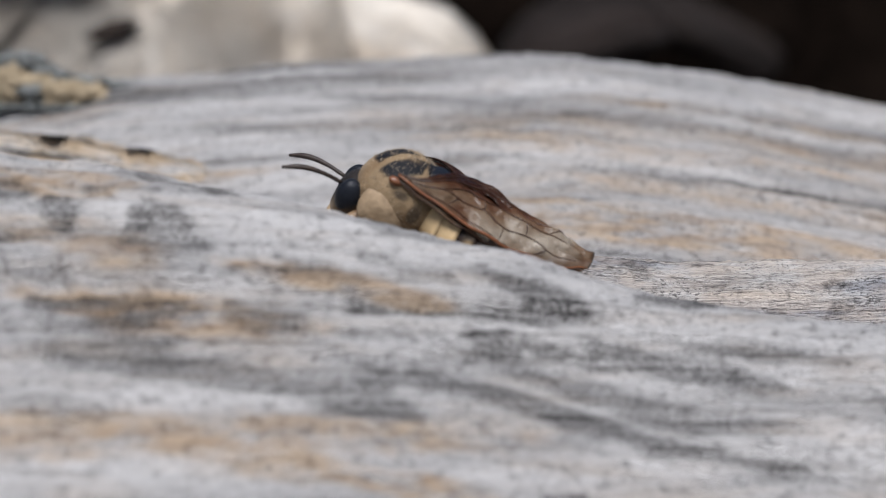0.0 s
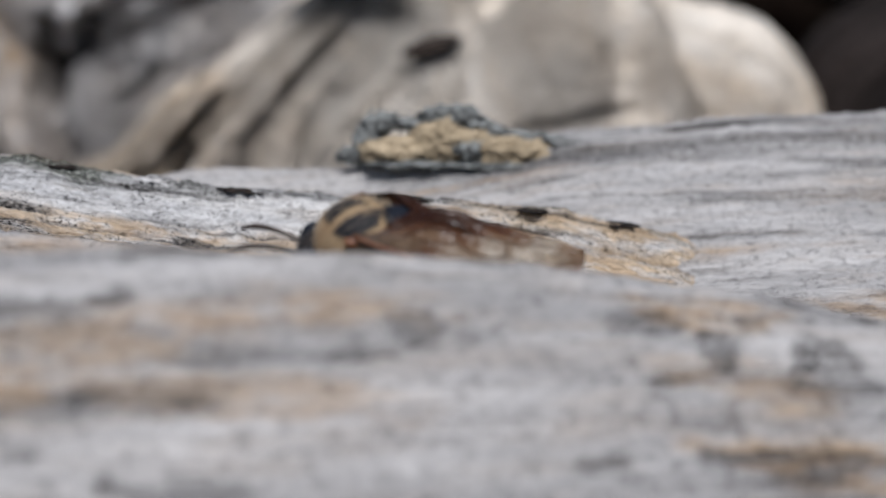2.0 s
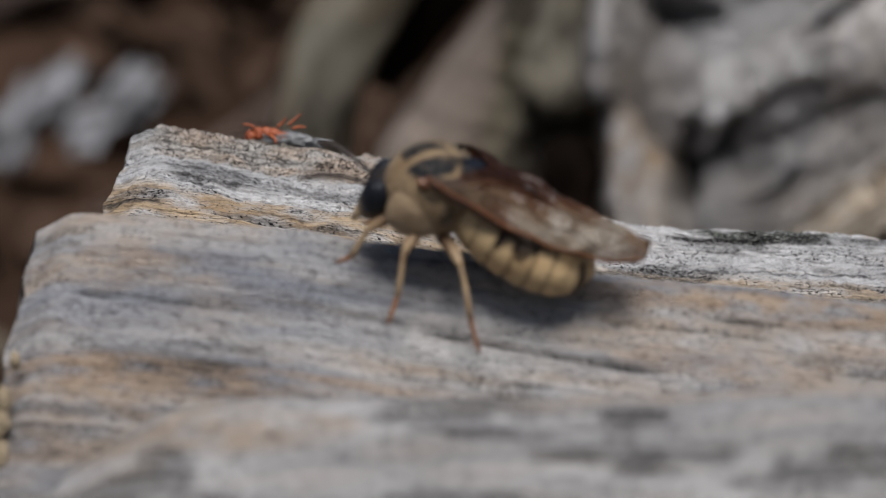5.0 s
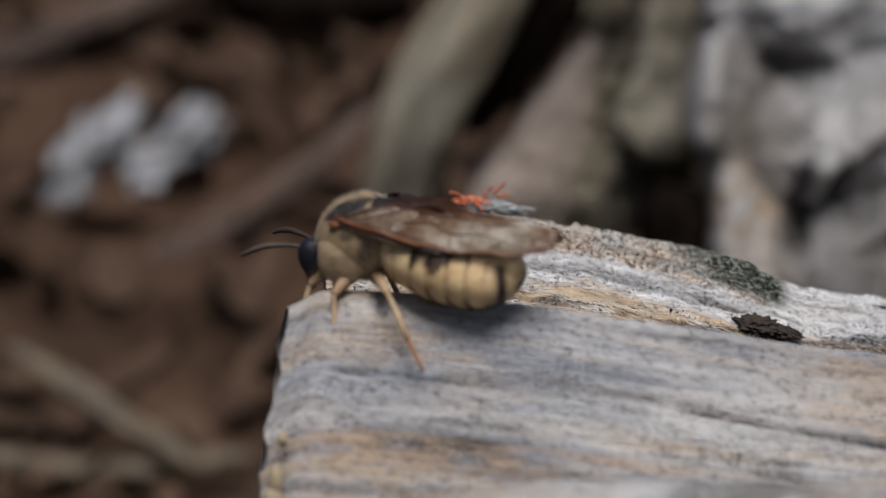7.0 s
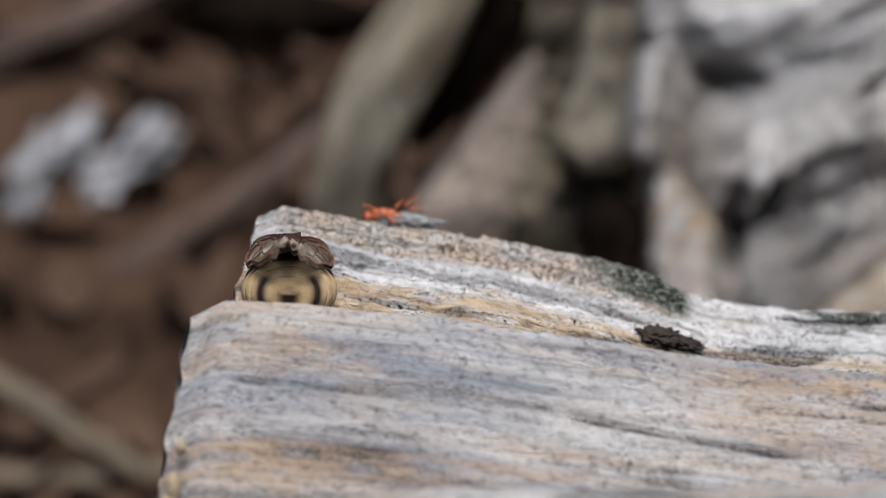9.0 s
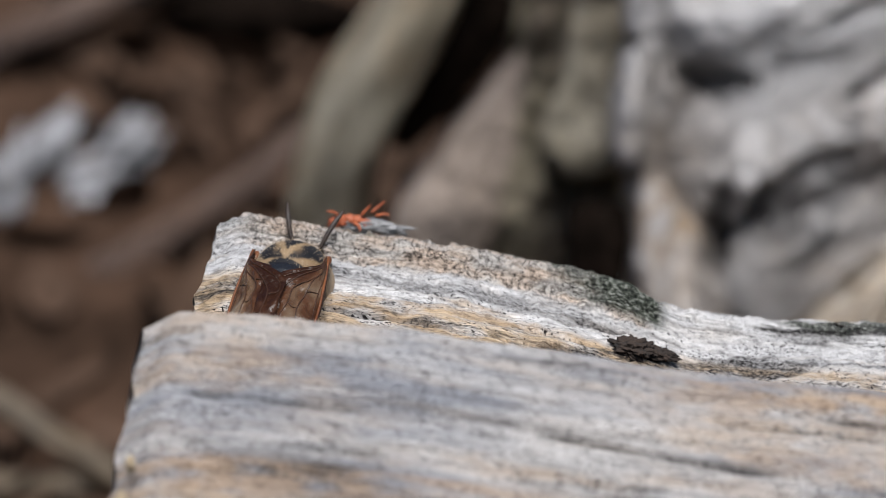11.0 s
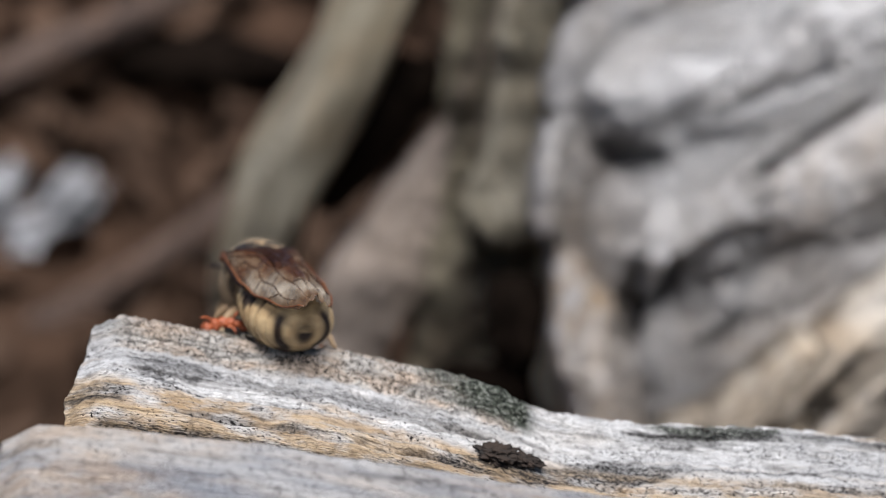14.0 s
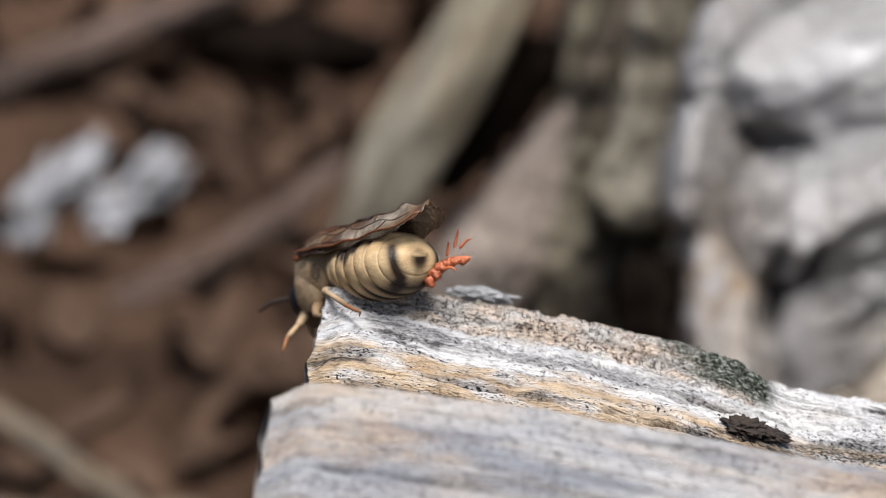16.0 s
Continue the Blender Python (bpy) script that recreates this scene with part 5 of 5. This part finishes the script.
# ---------------------------------------------------------------- what moves
CRAWL = [
    (0, pose(0.08310, -0.02650, -0.00790, -12, -29, 180)),
    (0.5, pose(0.07140, -0.02650, -0.00620, -14, -19, 180)),
    (1, pose(0.06550, -0.02650, -0.00540, -16, -17, 181)),
    (1.5, pose(0.05630, -0.02650, -0.00500, -18, -12, 184)),
    (2, pose(0.04560, -0.02650, -0.00330, -20, -12, 182)),
    (2.5, pose(0.03680, -0.02650, -0.00100, -20, -16, 182)),
    (3, pose(0.02610, -0.02650, 0.00030, -20, -18, 182)),
    (3.5, pose(0.01520, -0.02650, 0.00150, -20, -15, 178)),
    (4, pose(0.00140, -0.02650, 0.00210, -20, -16, 180)),
    (4.5, pose(-0.00890, -0.02650, 0.00280, -21, -14, 182)),
    (5, pose(-0.01800, -0.02650, 0.00520, -22, -23, 182)),
    (5.2, pose(-0.02120, -0.02650, 0.00610, -22, -23, 182)),
    (6.2, pose(-0.03000, -0.02450, 0.00640, -16, -12, 178)),
    (7.3, pose(-0.03790, -0.02100, 0.00620, -10, 3, 146)),
    (7.5, pose(-0.03760, -0.02000, 0.00610, -12, 9, 137)),
    (8, pose(-0.03640, -0.01600, 0.00630, -15, 9, 113)),
    (8.5, pose(-0.03650, -0.01150, 0.00500, -8, 8, 99)),
    (9, pose(-0.03660, -0.00900, 0.00270, 0, 8, 95)),
    (9.2, pose(-0.03660, -0.00850, 0.00120, 0, 8, 94)),
    (9.8, pose(-0.03680, -0.00850, -0.00400, 0, 0, 92)),
    (10.6, pose(-0.03560, -0.00850, -0.00100, 0, -20, 82)),
    (11.3, pose(-0.03290, -0.00750, 0.00500, 6, -34, 78)),
    (11.5, pose(-0.03220, -0.00750, 0.00550, 8, -34, 76)),
    (12, pose(-0.03060, -0.00650, 0.00680, 10, -29, 65)),
    (12.5, pose(-0.02770, -0.00350, 0.00850, 11, -21, 56)),
    (13, pose(-0.02500, 0.00000, 0.00840, 12, -5, 52)),
    (13.5, pose(-0.02440, 0.00150, 0.00870, 14, -5, 69)),
    (14, pose(-0.02900, 0.00400, 0.00850, -2, -8, 114)),
    (14.5, pose(-0.03250, 0.00100, 0.01010, 0, -12, 138)),
    (15, pose(-0.03610, 0.00150, 0.01000, 0, -9, 157)),
    (15.5, pose(-0.03990, 0.00150, 0.00860, 0, 5, 157)),
    (16, pose(-0.03940, 0.00150, 0.00620, 0, 20, 127)),
]
HUSK = [
    (0, pose(-0.0307, 0.0012, 0.0053, 0, 5, 0)), (13.0, pose(-0.0307, 0.0012, 0.0053, 0, 5, 0)), (13.5, pose(-0.0307, 0.0004, 0.0052, 0, 5, 20)), (14.0, pose(-0.0308, 0.0, 0.0054, 0, 0, 15)),
    (14.5, pose(-0.0307, -0.0036, 0.0065, 0, -45, 10)), (15.0, pose(-0.0310, -0.0038, 0.0070, 0, -62, 10)), (15.5, pose(-0.0320, -0.0034, 0.0069, 0, -38, 0)), (16, pose(-0.0316, -0.0055, 0.0077, 0, -34, 0)),
]


def pace(t):
    """How briskly the sawfly steps at a time."""
    return float(np.interp(t, (0, 5.2, 7.0, 7.5, 8.6, 9.6, 11.3, 12, 13, 14.2, 15.4, 16), (1, 1, 0.6, 0.4, 0.5, 0.8, 0.5, 0.9, 0.9, 0.9, 0.5, 0.5)))


def motions():
    walk(cam, PATH, EXPOSURES)
    walk(sawfly, CRAWL)
    walk(husk, HUSK)
    for k, (leg, c, sd) in enumerate(sawfly_legs):
        phase = 0.5 * ((k // 2 + k) % 2) + 0.07 * k
        rows = []
        for n in range(0, 129):
            t = n / 8
            w = 2 * math.pi * (1.55 * t + phase)
            reach = float(np.interp(t, (0, 5.2, 7.3, 9.2, 11.3, 13.5, 14.5, 15.4, 16), (-16, -10, -45, -40, 0, 0, 4, -10, -55))) if k < 2 else 0.0
            lift = float(np.interp(t, (0, 5.2, 7.3, 9.2, 11.3, 13.7, 14.4, 16), (0, 0, 4, 4, 6, 6, -4, -8) if k < 2 else (0, 0, 4, 4, 8, 8, -8, -12)))
            tuck = float(np.interp(t, (0, 14.0, 14.8, 15.4, 16), (0, 0, 10, 52, 64) if k < 4 else (0, 0, 10, 24, 28)))
            rows.append((t, pose(*(c * CM), sd * lift + sd * 5 * pace(t) * max(0, math.cos(w)), tuck, sd * (reach + 15 * pace(t) * math.sin(w)))))
        walk(leg, rows)
    for k, ant in enumerate(sawfly_antennae):
        at = ant.location.copy()
        walk(ant, [(n / 4, pose(*at, 0, float(np.interp(n / 4, (0, 5.2, 9.5, 11.3, 12.3, 13, 16), (14, 16, 6, -42, -30, 4, 4))) + 7 * math.sin(n * 0.7 + k * 2), 7 * math.sin(n * 0.53 + k))) for n in range(65)])


motions()
